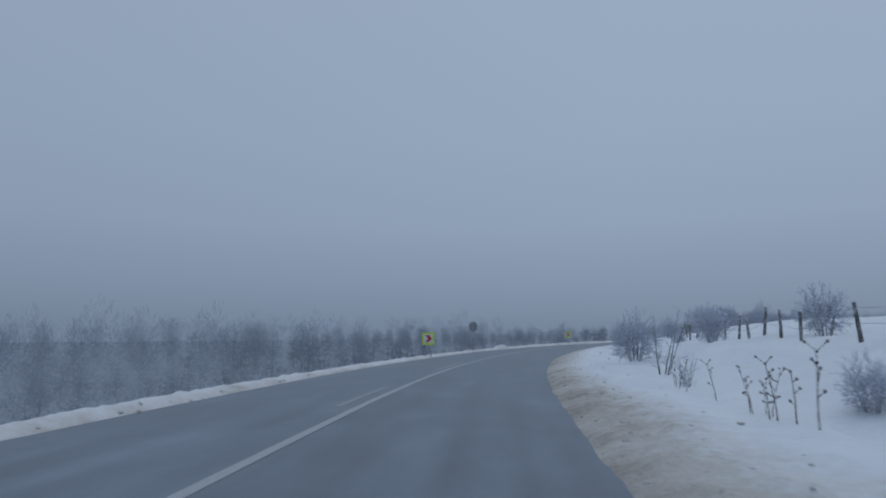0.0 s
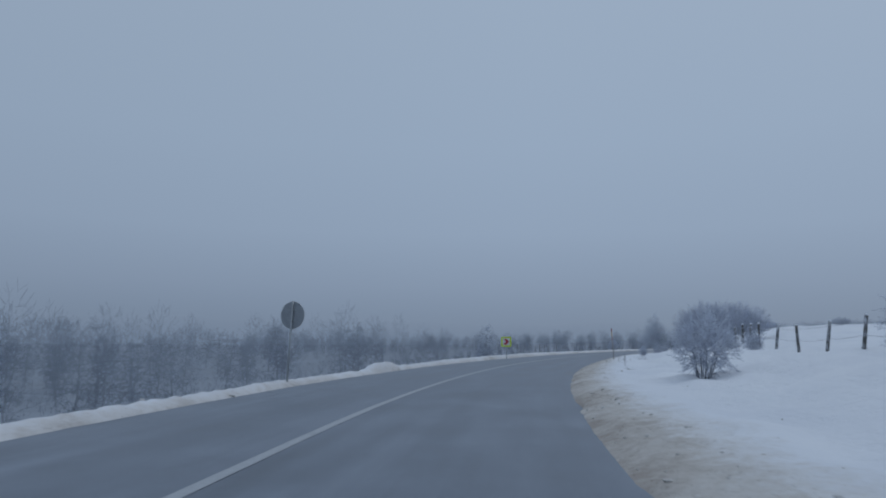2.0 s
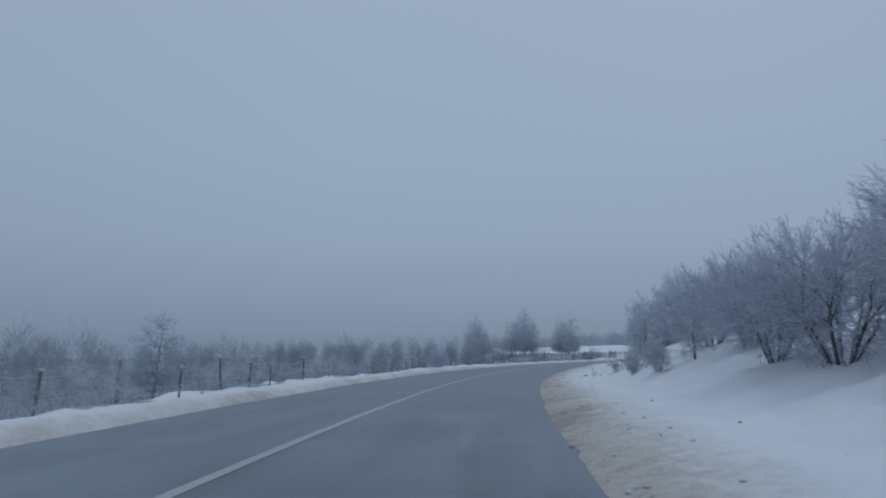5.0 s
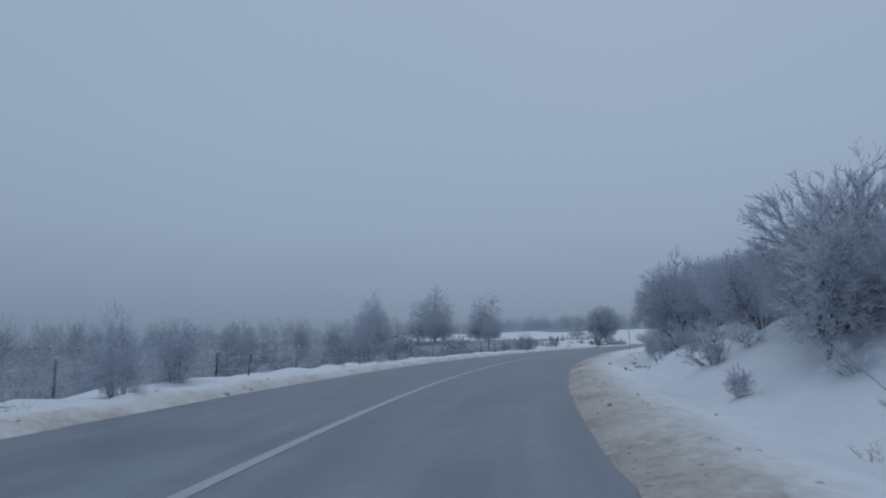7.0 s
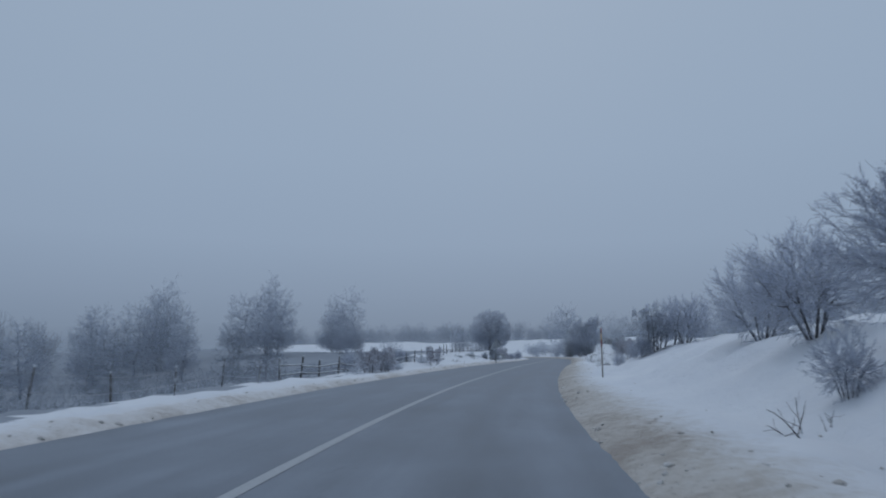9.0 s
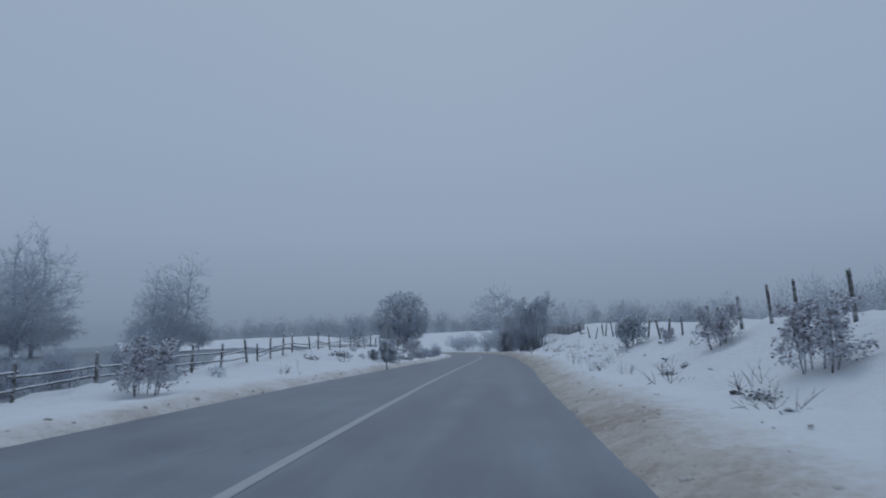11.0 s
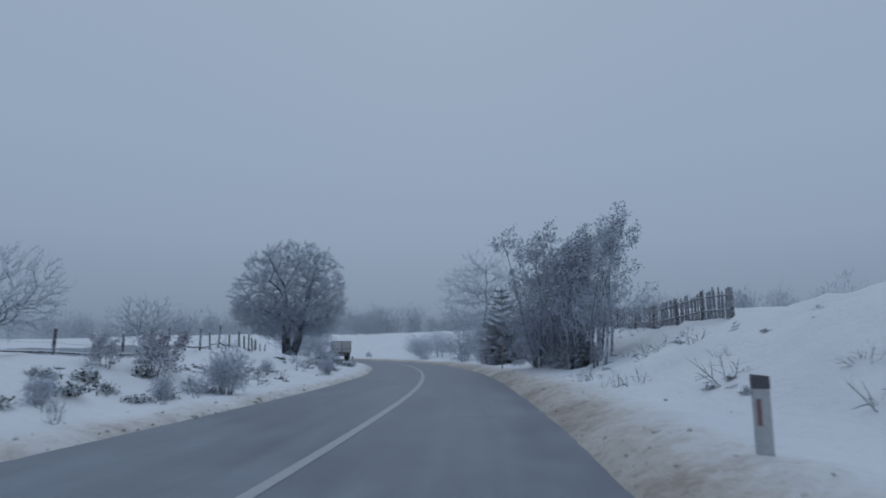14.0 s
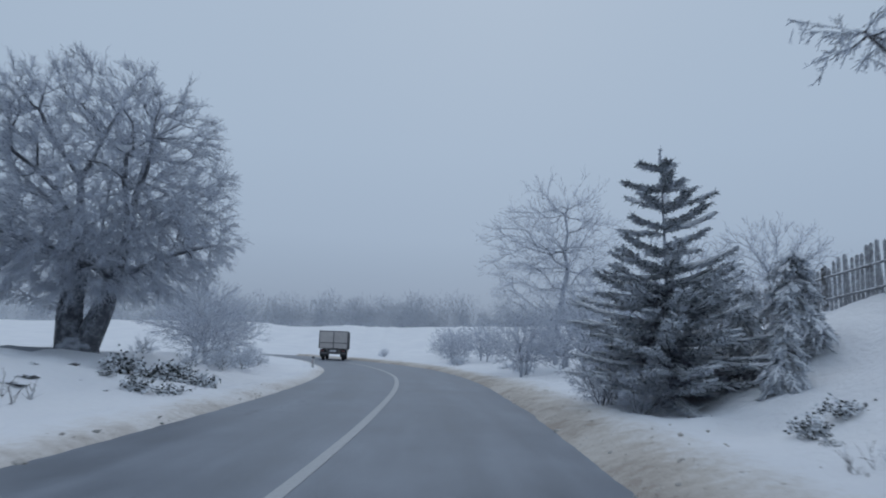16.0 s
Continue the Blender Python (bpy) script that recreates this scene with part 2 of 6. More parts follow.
def dirty_snow_material(name, low, mid_, high, across=False):
    """Ploughed snow with grit in it. Across: splashed most at the road's edge, clean at the far side."""
    m, nt, b = material(name)
    big, mid, fine = noise_at(nt, 0.6, 5), noise_at(nt, 4.5, 7, 0.75), noise_at(nt, 15.0, 5, 0.7)
    f = calc(nt, "ADD", calc(nt, "MULTIPLY", big, 0.55), calc(nt, "MULTIPLY", mid, 0.45))
    if across:
        uv = nt.nodes.new("ShaderNodeUVMap")
        uv.uv_map = "across"
        sp = nt.nodes.new("ShaderNodeSeparateXYZ")
        nt.links.new(uv.outputs[0], sp.inputs[0])
        w = sp.outputs["X"]
        f = calc(nt, "ADD", f, calc(nt, "MULTIPLY", calc(nt, "SUBTRACT", w, 0.30), 0.36))
    col = ramp(nt, f, [(0.34, low), (0.47, mid_), (0.62, high)])
    spots = ramp(nt, fine, [(0.30, (0.30, 0.28, 0.26)), (0.42, (1, 1, 1))])
    specks = 0.75
    if across:
        specks = ramp(nt, w, [(0.0, (0.95, 0.95, 0.95)), (0.45, (0.35, 0.35, 0.35)), (0.75, (0, 0, 0))])
        clean = ramp(nt, calc(nt, "ADD", w, calc(nt, "MULTIPLY", calc(nt, "SUBTRACT", mid, 0.5), 0.7)), [(0.28, (0, 0, 0)), (0.68, (1, 1, 1))])
        snow = ramp(nt, noise_at(nt, 0.35, 5), [(0.3, (0.67, 0.70, 0.75)), (0.7, (0.75, 0.775, 0.81))])
        col = blend(nt, clean, col, snow)
    nt.links.new(blend(nt, specks, col, spots, "MULTIPLY"), b.inputs["Base Color"])
    b.inputs["Roughness"].default_value = 0.8
    b.inputs["Specular IOR Level"].default_value = 0.2
    clump = noise_at(nt, 9.0, 5, 0.7)
    bump(nt, b, calc(nt, "ADD", calc(nt, "ADD", mid, calc(nt, "MULTIPLY", clump, 0.9)), calc(nt, "MULTIPLY", fine, 0.4)), 0.5, 0.035)
    return m


def scrub_material():
    """Far ground under rimed brush, seen between the trees, with haze painted into its grey."""
    m, nt, b = material("hazed_brushy_snow")
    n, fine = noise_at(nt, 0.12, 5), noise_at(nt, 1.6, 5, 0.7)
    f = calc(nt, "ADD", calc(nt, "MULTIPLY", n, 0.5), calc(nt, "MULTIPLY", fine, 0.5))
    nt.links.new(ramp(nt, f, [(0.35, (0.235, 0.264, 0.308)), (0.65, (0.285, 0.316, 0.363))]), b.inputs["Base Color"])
    b.inputs["Roughness"].default_value = 0.9
    return m


def asphalt_material():
    m, nt, b = material("wet_asphalt")
    uv = nt.nodes.new("ShaderNodeUVMap")
    uv.uv_map = "along"
    streak = noise_at(nt, 1.0, 4, 0.55, uv.outputs[0], (1.3, 0.02, 1))
    smear = noise_at(nt, 1.0, 5, 0.6, uv.outputs[0], (1.6, 0.22, 1))
    patch = noise_at(nt, 0.45, 5, 0.6)
    grain = noise_at(nt, 60.0, 3, 0.7)
    f = calc(nt, "ADD", calc(nt, "MULTIPLY", streak, 0.3), calc(nt, "ADD", calc(nt, "MULTIPLY", patch, 0.35), calc(nt, "MULTIPLY", smear, 0.35)))
    col = ramp(nt, f, [(0.36, (0.080, 0.096, 0.121)), (0.5, (0.148, 0.174, 0.215)), (0.64, (0.222, 0.256, 0.309))])
    cells = node(nt, "ShaderNodeTexVoronoi", Scale=0.42)
    cells.feature = "DISTANCE_TO_EDGE"
    g = nt.nodes.new("ShaderNodeNewGeometry")
    bend = node(nt, "ShaderNodeTexNoise", Scale=1.4, Detail=5.0)
    nt.links.new(g.outputs["Position"], bend.inputs["Vector"])
    shift = nt.nodes.new("ShaderNodeVectorMath")
    shift.operation = "MULTIPLY_ADD"
    shift.inputs[1].default_value = (0.9, 0.9, 0.9)
    nt.links.new(bend.outputs["Color"], shift.inputs[0])
    nt.links.new(g.outputs["Position"], shift.inputs[2])
    nt.links.new(shift.outputs[0], cells.inputs["Vector"])
    line = ramp(nt, cells.outputs["Distance"], [(0.0, (1, 1, 1)), (0.011, (0, 0, 0))])
    where = ramp(nt, noise_at(nt, 0.16, 3), [(0.56, (0, 0, 0)), (0.66, (0.6, 0.6, 0.6))])
    crack = calc(nt, "MULTIPLY", line, where)
    col = blend(nt, crack, col, (0.03, 0.034, 0.042))
    nt.links.new(blend(nt, 0.35, col, ramp(nt, grain, [(0.3, (0.5, 0.5, 0.5)), (0.7, (1.3, 1.3, 1.3))]), "MULTIPLY"), b.inputs["Base Color"])
    nt.links.new(ramp(nt, f, [(0.36, (0.40, 0.40, 0.40)), (0.64, (0.58, 0.58, 0.58))]), b.inputs["Roughness"])
    b.inputs["Specular IOR Level"].default_value = 0.5
    bump(nt, b, calc(nt, "SUBTRACT", grain, crack), 0.35, 0.006)
    return m


def paint_material(name, colour, rough_=0.5, worn=0.0, worn_colour=(0.08, 0.08, 0.085), scale=6.0):
    m, nt, b = material(name)
    n = noise_at(nt, scale, 6, 0.7)
    n2 = noise_at(nt, scale * 7, 3, 0.6)
    shade = ramp(nt, n2, [(0.3, tuple(c * 0.86 for c in colour)), (0.7, tuple(min(c * 1.06, 1) for c in colour))])
    if worn:
        wear = ramp(nt, n, [(0.5 - worn * 0.3, (1, 1, 1)), (0.72 - worn * 0.3, (0, 0, 0))])
        shade = blend(nt, wear, shade, worn_colour)
    nt.links.new(shade, b.inputs["Base Color"])
    b.inputs["Roughness"].default_value = rough_
    return m


def metal_material(name, colour, rough_=0.5):
    m, nt, b = material(name)
    n = noise_at(nt, 9.0, 5, 0.65)
    nt.links.new(ramp(nt, n, [(0.3, tuple(c * 0.75 for c in colour)), (0.7, colour)]), b.inputs["Base Color"])
    b.inputs["Metallic"].default_value, b.inputs["Roughness"].default_value = 0.6, rough_
    return m


def rime_material(name, bark, rime, share, grain=14.0, through_=0.0, sheer=0.0):
    """Bark or twigs under hoar frost: the more frost, the larger share; snow lies on what faces up.
    through_: light that shines on through thin rime. sheer: share of the background let through, which imitates haze."""
    m, nt, b = material(name)
    n, fine = noise_at(nt, 1.1, 4), noise_at(nt, grain, 4, 0.65)
    up = upward(nt)
    f = calc(nt, "ADD", calc(nt, "MULTIPLY", up, 0.40), calc(nt, "ADD", calc(nt, "MULTIPLY", fine, 0.9), calc(nt, "MULTIPLY", n, 0.5)))
    cover = ramp(nt, f, [(max(0.02, 0.95 - share), (0, 0, 0)), (min(0.99, 1.25 - share), (1, 1, 1))])
    dark = ramp(nt, fine, [(0.3, tuple(c * 0.6 for c in bark)), (0.7, tuple(c * 1.3 for c in bark))])
    col = blend(nt, cover, dark, rime)
    nt.links.new(col, b.inputs["Base Color"])
    b.inputs["Roughness"].default_value = 0.85
    b.inputs["Specular IOR Level"].default_value = 0.15
    last, out = b.outputs[0], nt.nodes["Material Output"]
    for share_, kind in ((through_, "ShaderNodeBsdfTranslucent"), (sheer, "ShaderNodeBsdfTransparent")):
        if share_:
            mix, other = nt.nodes.new("ShaderNodeMixShader"), nt.nodes.new(kind)
            mix.inputs[0].default_value = share_
            if kind == "ShaderNodeBsdfTranslucent":
                nt.links.new(col, other.inputs["Color"])
            nt.links.new(last, mix.inputs[1])
            nt.links.new(other.outputs[0], mix.inputs[2])
            last = mix.outputs[0]
    nt.links.new(last, out.inputs["Surface"])
    return m


SNOW = snow_material()
SCRUB = scrub_material()
GRIT = dirty_snow_material("gritty_snow", (0.34, 0.305, 0.275), (0.48, 0.455, 0.425), (0.58, 0.57, 0.555), True)
GRIT_LIGHT = dirty_snow_material("ploughed_snow", (0.44, 0.415, 0.395), (0.60, 0.59, 0.585), (0.69, 0.70, 0.72), True)
ASPHALT = asphalt_material()
LINE = paint_material("road_paint", (0.36, 0.38, 0.405), 0.5, 1.05, (0.18, 0.20, 0.225), 2.5)
LINE_OLD = paint_material("old_road_paint", (0.30, 0.315, 0.33), 0.55, 0.95, (0.09, 0.09, 0.095), 2.0)
YELLOW = paint_material("fluorescent_yellow", (0.62, 0.80, 0.03), 0.4)
WHITE = paint_material("sign_white", (0.72, 0.74, 0.76), 0.4)
RED = paint_material("sign_red", (0.50, 0.035, 0.05), 0.4)
RED_FADED = paint_material("faded_pole_red", (0.30, 0.085, 0.085), 0.6, 0.3, (0.22, 0.15, 0.14), 4.0)
MARKER = paint_material("marker_plastic", (0.50, 0.505, 0.515), 0.6, 1.0, (0.36, 0.35, 0.34), 3.0)
CAP_GREY = paint_material("cap_grey", (0.10, 0.105, 0.115), 0.6)
AMBER = paint_material("pole_yellow", (0.52, 0.36, 0.20), 0.5)
GREY = metal_material("galvanised_steel", (0.42, 0.44, 0.46), 0.5)
SIGN_BACK = metal_material("sign_back", (0.36, 0.385, 0.41), 0.55)
BLACK = paint_material("black_plastic", (0.03, 0.03, 0.032), 0.5)
POST = rime_material("weathered_post", (0.135, 0.132, 0.13), (0.66, 0.69, 0.75), 0.28, 9.0)
RAIL = rime_material("weathered_rail", (0.085, 0.078, 0.072), (0.72, 0.75, 0.80), 0.38, 9.0)
PICKET = rime_material("weathered_picket", (0.31, 0.32, 0.34), (0.70, 0.73, 0.78), 0.25, 9.0)
WIRE = metal_material("frosted_wire", (0.45, 0.47, 0.50), 0.6)
POLE_WOOD = paint_material("pale_wooden_pole", (0.30, 0.285, 0.27), 0.7)
BARK = rime_material("bark_with_frost", (0.105, 0.103, 0.110), (0.60, 0.64, 0.70), 0.34, 8.0)
BARK_BROAD = rime_material("old_bark_with_frost", (0.12, 0.126, 0.142), (0.34, 0.37, 0.42), 0.30, 5.0)
BARK_RIME = rime_material("frosted_young_bark", (0.115, 0.117, 0.130), (0.55, 0.59, 0.66), 0.40, 9.0)
TWIG = rime_material("twigs_with_frost", (0.13, 0.13, 0.142), (0.63, 0.67, 0.73), 0.77, 14.0, 0.3)
# The last value of these four imitates haze by letting the background through.
TWIG_DARK = rime_material("dark_twigs_frost_haze", (0.115, 0.115, 0.128), (0.56, 0.60, 0.68), 0.74, 14.0, 0.35, 0.10)
TWIG_BANK = rime_material("bank_twigs_frost_haze", (0.140, 0.142, 0.160), (0.56, 0.60, 0.68), 0.70, 14.0, 0.4, 0.25)
TWIG_CREST = rime_material("crest_twigs_frost_haze", (0.23, 0.238, 0.265), (0.53, 0.57, 0.65), 0.70, 14.0, 0.45, 0.45)
TWIG_BROAD = rime_material("broad_tree_twigs_frost_haze", (0.145, 0.15, 0.165), (0.56, 0.60, 0.67), 0.72, 14.0, 0.35, 0.22)
# Lightened and partly see-through: thin haze put into the colour beside the rime.
BARK_PALE = rime_material("rimed_bark_thin_haze", (0.22, 0.235, 0.265), (0.56, 0.60, 0.67), 0.46, 8.0, 0.0, 0.25)
TWIG_PALE = rime_material("rimed_twigs_thin_haze", (0.29, 0.31, 0.35), (0.56, 0.60, 0.67), 0.66, 12.0, 0.4, 0.35)
# Greyed, low in contrast and see-through: haze painted into the far trees.
BARK_MIST = rime_material("far_bark_rime_haze", (0.29, 0.32, 0.37), (0.35, 0.385, 0.44), 0.45, 8.0, 0.0, 0.68)
TWIG_MIST = rime_material("far_twigs_rime_haze", (0.275, 0.308, 0.36), (0.365, 0.403, 0.46), 0.60, 12.0, 0.45, 0.62)
TWIG_HILL = rime_material("hill_treetops_rime_haze", (0.285, 0.318, 0.37), (0.33, 0.366, 0.42), 0.60, 6.0, 0.4, 0.45)
TWIG_FAR = rime_material("far_treetops_rime_haze", (0.295, 0.328, 0.38), (0.345, 0.381, 0.435), 0.60, 6.0, 0.45, 0.55)
STALK = rime_material("dry_stalk", (0.060, 0.050, 0.048), (0.66, 0.68, 0.72), 0.24, 20.0)
LEAF = rime_material("withered_leaves", (0.155, 0.147, 0.162), (0.58, 0.62, 0.69), 0.60, 9.0, 0.2)
LEAF_RED = rime_material("russet_leaves", (0.215, 0.165, 0.175), (0.62, 0.64, 0.70), 0.58, 9.0)
NEEDLE = rime_material("snowy_needles", (0.082, 0.104, 0.112), (0.60, 0.64, 0.70), 0.58, 6.0, 0.2)
ROCK = rime_material("dark_rock", (0.125, 0.127, 0.132), (0.68, 0.71, 0.76), 0.22, 7.0)
LEAF_DARK = rime_material("dark_evergreen_leaves", (0.050, 0.058, 0.056), (0.66, 0.70, 0.75), 0.40, 6.0)


# ---------------------------------------------------------------- mesh helpers
def mesh_from(name, verts, faces, mat, smooth=False):
    me = bpy.data.meshes.new(name)
    me.from_pydata([tuple(map(float, v)) for v in verts], [], [tuple(map(int, f)) for f in faces])
    me.materials.append(mat)
    if smooth:
        me.polygons.foreach_set("use_smooth", [True] * len(me.polygons))
    me.update()
    return me


def quads_mesh(name, verts, quads, mat, smooth=False):
    """Fast mesh of quads from arrays."""
    verts, quads = np.asarray(verts, np.float32).reshape(-1, 3), np.asarray(quads, np.int32).reshape(-1, 4)
    me = bpy.data.meshes.new(name)
    me.vertices.add(len(verts))
    me.vertices.foreach_set("co", verts.ravel())
    me.loops.add(quads.size)
    me.loops.foreach_set("vertex_index", quads.ravel())
    me.polygons.add(len(quads))
    me.polygons.foreach_set("loop_start", np.arange(0, quads.size, 4, dtype=np.int32))
    me.polygons.foreach_set("use_smooth", np.full(len(quads), smooth))
    me.materials.append(mat)
    me.update(calc_edges=True)
    return me


def part(name, me, parent=None, label=""):
    ob = new(name, me)
    if parent is not None:
        ob.parent = parent
    if label:
        tagged(ob, label)
    return ob


def tubes(p0, p1, r0, r1, k=3):
    """Vertices and quads of tapered k-sided tubes, one for each row."""
    p0, p1 = np.asarray(p0, float), np.asarray(p1, float)
    ax = p1 - p0
    ax = ax / (np.linalg.norm(ax, axis=1, keepdims=True) + 1e-9)
    ref = np.where(np.abs(ax[:, 2:3]) > 0.9, np.array([[1.0, 0, 0]]), np.array([[0, 0, 1.0]]))
    u = np.cross(ax, ref)
    u /= np.linalg.norm(u, axis=1, keepdims=True) + 1e-9
    v = np.cross(ax, u)
    a = np.arange(k) * 2 * np.pi / k
    ring = u[:, None] * np.cos(a)[None, :, None] + v[:, None] * np.sin(a)[None, :, None]
    va = p0[:, None] + ring * np.asarray(r0)[:, None, None]
    vb = p1[:, None] + ring * np.asarray(r1)[:, None, None]
    verts = np.concatenate([va, vb], 1).reshape(-1, 3)
    i = np.arange(k)
    q = np.stack([i, (i + 1) % k, (i + 1) % k + k, i + k], 1)
    quads = (q[None] + (np.arange(len(p0)) * 2 * k)[:, None, None]).reshape(-1, 4)
    return verts, quads


def ngon_prism(points, depth):
    """A flat outline in x, z given a thickness along y; faces and verts."""
    n = len(points)
    verts = [(x, -depth / 2, z) for x, z in points] + [(x, depth / 2, z) for x, z in points]
    faces = [tuple(range(n)), tuple(range(2 * n - 1, n - 1, -1))] + [(i, i + n, (i + 1) % n + n, (i + 1) % n) for i in range(n)]
    return verts, faces


def box_bm(bm, x0, x1, y0, y1, z0, z1, bevel=0.0):
    m = Matrix.Translation(((x0 + x1) / 2, (y0 + y1) / 2, (z0 + z1) / 2)) @ Matrix.Diagonal((x1 - x0, y1 - y0, z1 - z0, 1))
    made = bmesh.ops.create_cube(bm, size=1, matrix=m)["verts"]
    if bevel:
        edges = list({e for v in made for e in v.link_edges})
        bmesh.ops.bevel(bm, geom=edges, offset=bevel, segments=2, affect="EDGES", profile=0.5)


def cyl_bm(bm, p0, p1, r0, r1=None, sides=12):
    p0, p1 = Vector(p0), Vector(p1)
    turn = (p1 - p0).to_track_quat("Z", "Y").to_matrix().to_4x4()
    m = Matrix.Translation((p0 + p1) / 2) @ turn
    return bmesh.ops.create_cone(bm, cap_ends=True, segments=sides, radius1=r0, radius2=r1 if r1 is not None else r0, depth=(p1 - p0).length, matrix=m)["verts"]


def bm_mesh(name, bm, mat, smooth=False):
    me = bpy.data.meshes.new(name)
    bm.to_mesh(me)
    bm.free()
    me.materials.append(mat)
    if smooth:
        me.polygons.foreach_set("use_smooth", [True] * len(me.polygons))
    return me


def thing(name, m, label, category, group="", kind=""):
    ob = new(name)
    ob.matrix_basis = m
    return tagged(ob, label, category, group, kind)


# ---------------------------------------------------------------- ground, road, verges
def grid_quads(rows, cols):
    i = np.arange(rows - 1)[:, None] * cols + np.arange(cols - 1)[None]
    return np.stack([i, i + 1, i + cols + 1, i + cols], -1).reshape(-1, 4)


def build_ground():
    """One sheet: fine along the road, then rings out to the horizon."""
    ss = np.concatenate([np.linspace(-85, -30, 12), np.arange(-25, 331, 0.8)])
    near = np.concatenate([np.arange(0, 3.2, 0.3), np.arange(3.2, 12, 0.5), np.arange(12, 30, 1.5), np.linspace(31, 46, 8)])
    el, er = edge_left(ss)[:, None], edge_right(ss)[:, None]
    d = np.concatenate([el - near[::-1][None], el + 0.3, er - 0.3, er + near[None]], 1)
    s = np.repeat(ss[:, None], d.shape[1], 1)
    x, y = plan(s, d)
    rows, cols = d.shape
    verts = np.stack([x, y, ground_z(s, d)], -1).reshape(-1, 3)
    quads = grid_quads(rows, cols)[:, ::-1]
    idx = np.arange(rows * cols).reshape(rows, cols)
    loop = np.concatenate([idx[:-1, 0], idx[-1, :-1], idx[:0:-1, -1], idx[0, :0:-1]])
    border, hub = verts[loop], np.array([78.0, 125.0])
    out = border[:, :2] - hub
    dist = np.linalg.norm(out, axis=1, keepdims=True)
    all_v, all_q, last = [verts], [quads], loop
    n = len(loop)
    for grow_by, lift in ((8, 0.0), (18, 0.0), (30, 0.0), (45, 0.3), (65, 0.5), (90, 0.8), (160, 1.0), (300, 0.5), (700, -2.0), (2500, -6.0)):
        ring = np.concatenate([hub + out / dist * (dist + grow_by), border[:, 2:] * np.exp(-grow_by / 400) + lift], 1)
        ring[:, 2] += hill(ring[:, 0], ring[:, 1]) - hill(border[:, 0], border[:, 1]) * np.exp(-grow_by / 400)
        base = sum(len(v) for v in all_v)
        now = np.arange(base, base + n)
        all_q.append(np.stack([last, np.roll(last, -1), np.roll(now, -1), now], 1))
        all_v.append(ring)
        last = now
    flat_v, flat_q = np.concatenate(all_v), np.concatenate(all_q)
    c = flat_v[flat_q]
    facing = np.cross(c[:, 2] - c[:, 0], c[:, 3] - c[:, 1])[:, 2]
    flat_q[facing < 0] = flat_q[facing < 0][:, ::-1]
    me = quads_mesh("ground", flat_v, flat_q, SNOW, True)
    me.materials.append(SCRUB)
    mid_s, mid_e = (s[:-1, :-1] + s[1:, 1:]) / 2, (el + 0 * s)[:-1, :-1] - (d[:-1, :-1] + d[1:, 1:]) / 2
    # Faces given the haze-toned grey, so far ground merges with the horizon.
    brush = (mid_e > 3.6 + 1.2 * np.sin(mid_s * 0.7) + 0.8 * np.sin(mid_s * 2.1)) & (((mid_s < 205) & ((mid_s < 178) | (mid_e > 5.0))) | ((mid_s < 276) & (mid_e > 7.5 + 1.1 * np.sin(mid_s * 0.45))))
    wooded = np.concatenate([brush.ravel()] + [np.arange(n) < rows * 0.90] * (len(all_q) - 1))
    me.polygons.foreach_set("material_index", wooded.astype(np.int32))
    tagged(part("ground", me), "snow-covered fields and banks along the road", "ground", kind="structure")


def strip(name, s0, s1, step, d0, d1, n, mat, up, label, category, shape=None):
    """A strip along the road between two lines d0(s), d1(s)."""
    ss = np.arange(s0, s1 + step / 2, step)
    w = np.linspace(0, 1, n)[None]
    a, b = np.asarray(d0(ss))[:, None], np.asarray(d1(ss))[:, None]
    d = a * (1 - w) + b * w
    s = np.repeat(ss[:, None], n, 1)
    x, y = plan(s, d)
    z = level(s) + up + (shape(s, d, w, x, y) if shape else 0)
    me = quads_mesh(name, np.stack([x, y, z + 0 * x], -1), grid_quads(*d.shape)[:, ::-1], mat, True)
    uvl = me.uv_layers.new(name="along")
    sd = np.stack([d, s], -1).reshape(-1, 2)[grid_quads(*d.shape)[:, ::-1].ravel()]
    uvl.data.foreach_set("uv", sd.astype(np.float32).ravel())
    uvl = me.uv_layers.new(name="across")
    ws = np.stack([w + 0 * s, s], -1).reshape(-1, 2)[grid_quads(*d.shape)[:, ::-1].ravel()]
    uvl.data.foreach_set("uv", ws.astype(np.float32).ravel())
    return tagged(part(name, me), label, category, kind="structure")


LATTICE = np.random.RandomState(17).uniform(0, 1, (256, 256))


def lumps_at(x, y, cell):
    """Smooth random heights from 0 to 1 with lumps of about that size."""
    u, v = np.asarray(x, float) / cell + 500, np.asarray(y, float) / cell + 500
    i, j = np.floor(u).astype(int), np.floor(v).astype(int)
    a, b = u - i, v - j
    a, b = a * a * (3 - 2 * a), b * b * (3 - 2 * b)
    g = lambda p, q: LATTICE[p % 256, q % 256]
    return (g(i, j) * (1 - a) + g(i + 1, j) * a) * (1 - b) + (g(i, j + 1) * (1 - a) + g(i + 1, j + 1) * a) * b


def clods(x, y):
    """Lumpy ploughed snow, in metres."""
    c, k = 0.83, 0.56
    x, y = x * c - y * k, x * k + y * c
    return 0.035 + 0.02 * lumps_at(x, y, 0.95) + 0.05 * lumps_at(x, y, 0.36) ** 3 + 0.06 * lumps_at(y, x, 0.17) ** 3


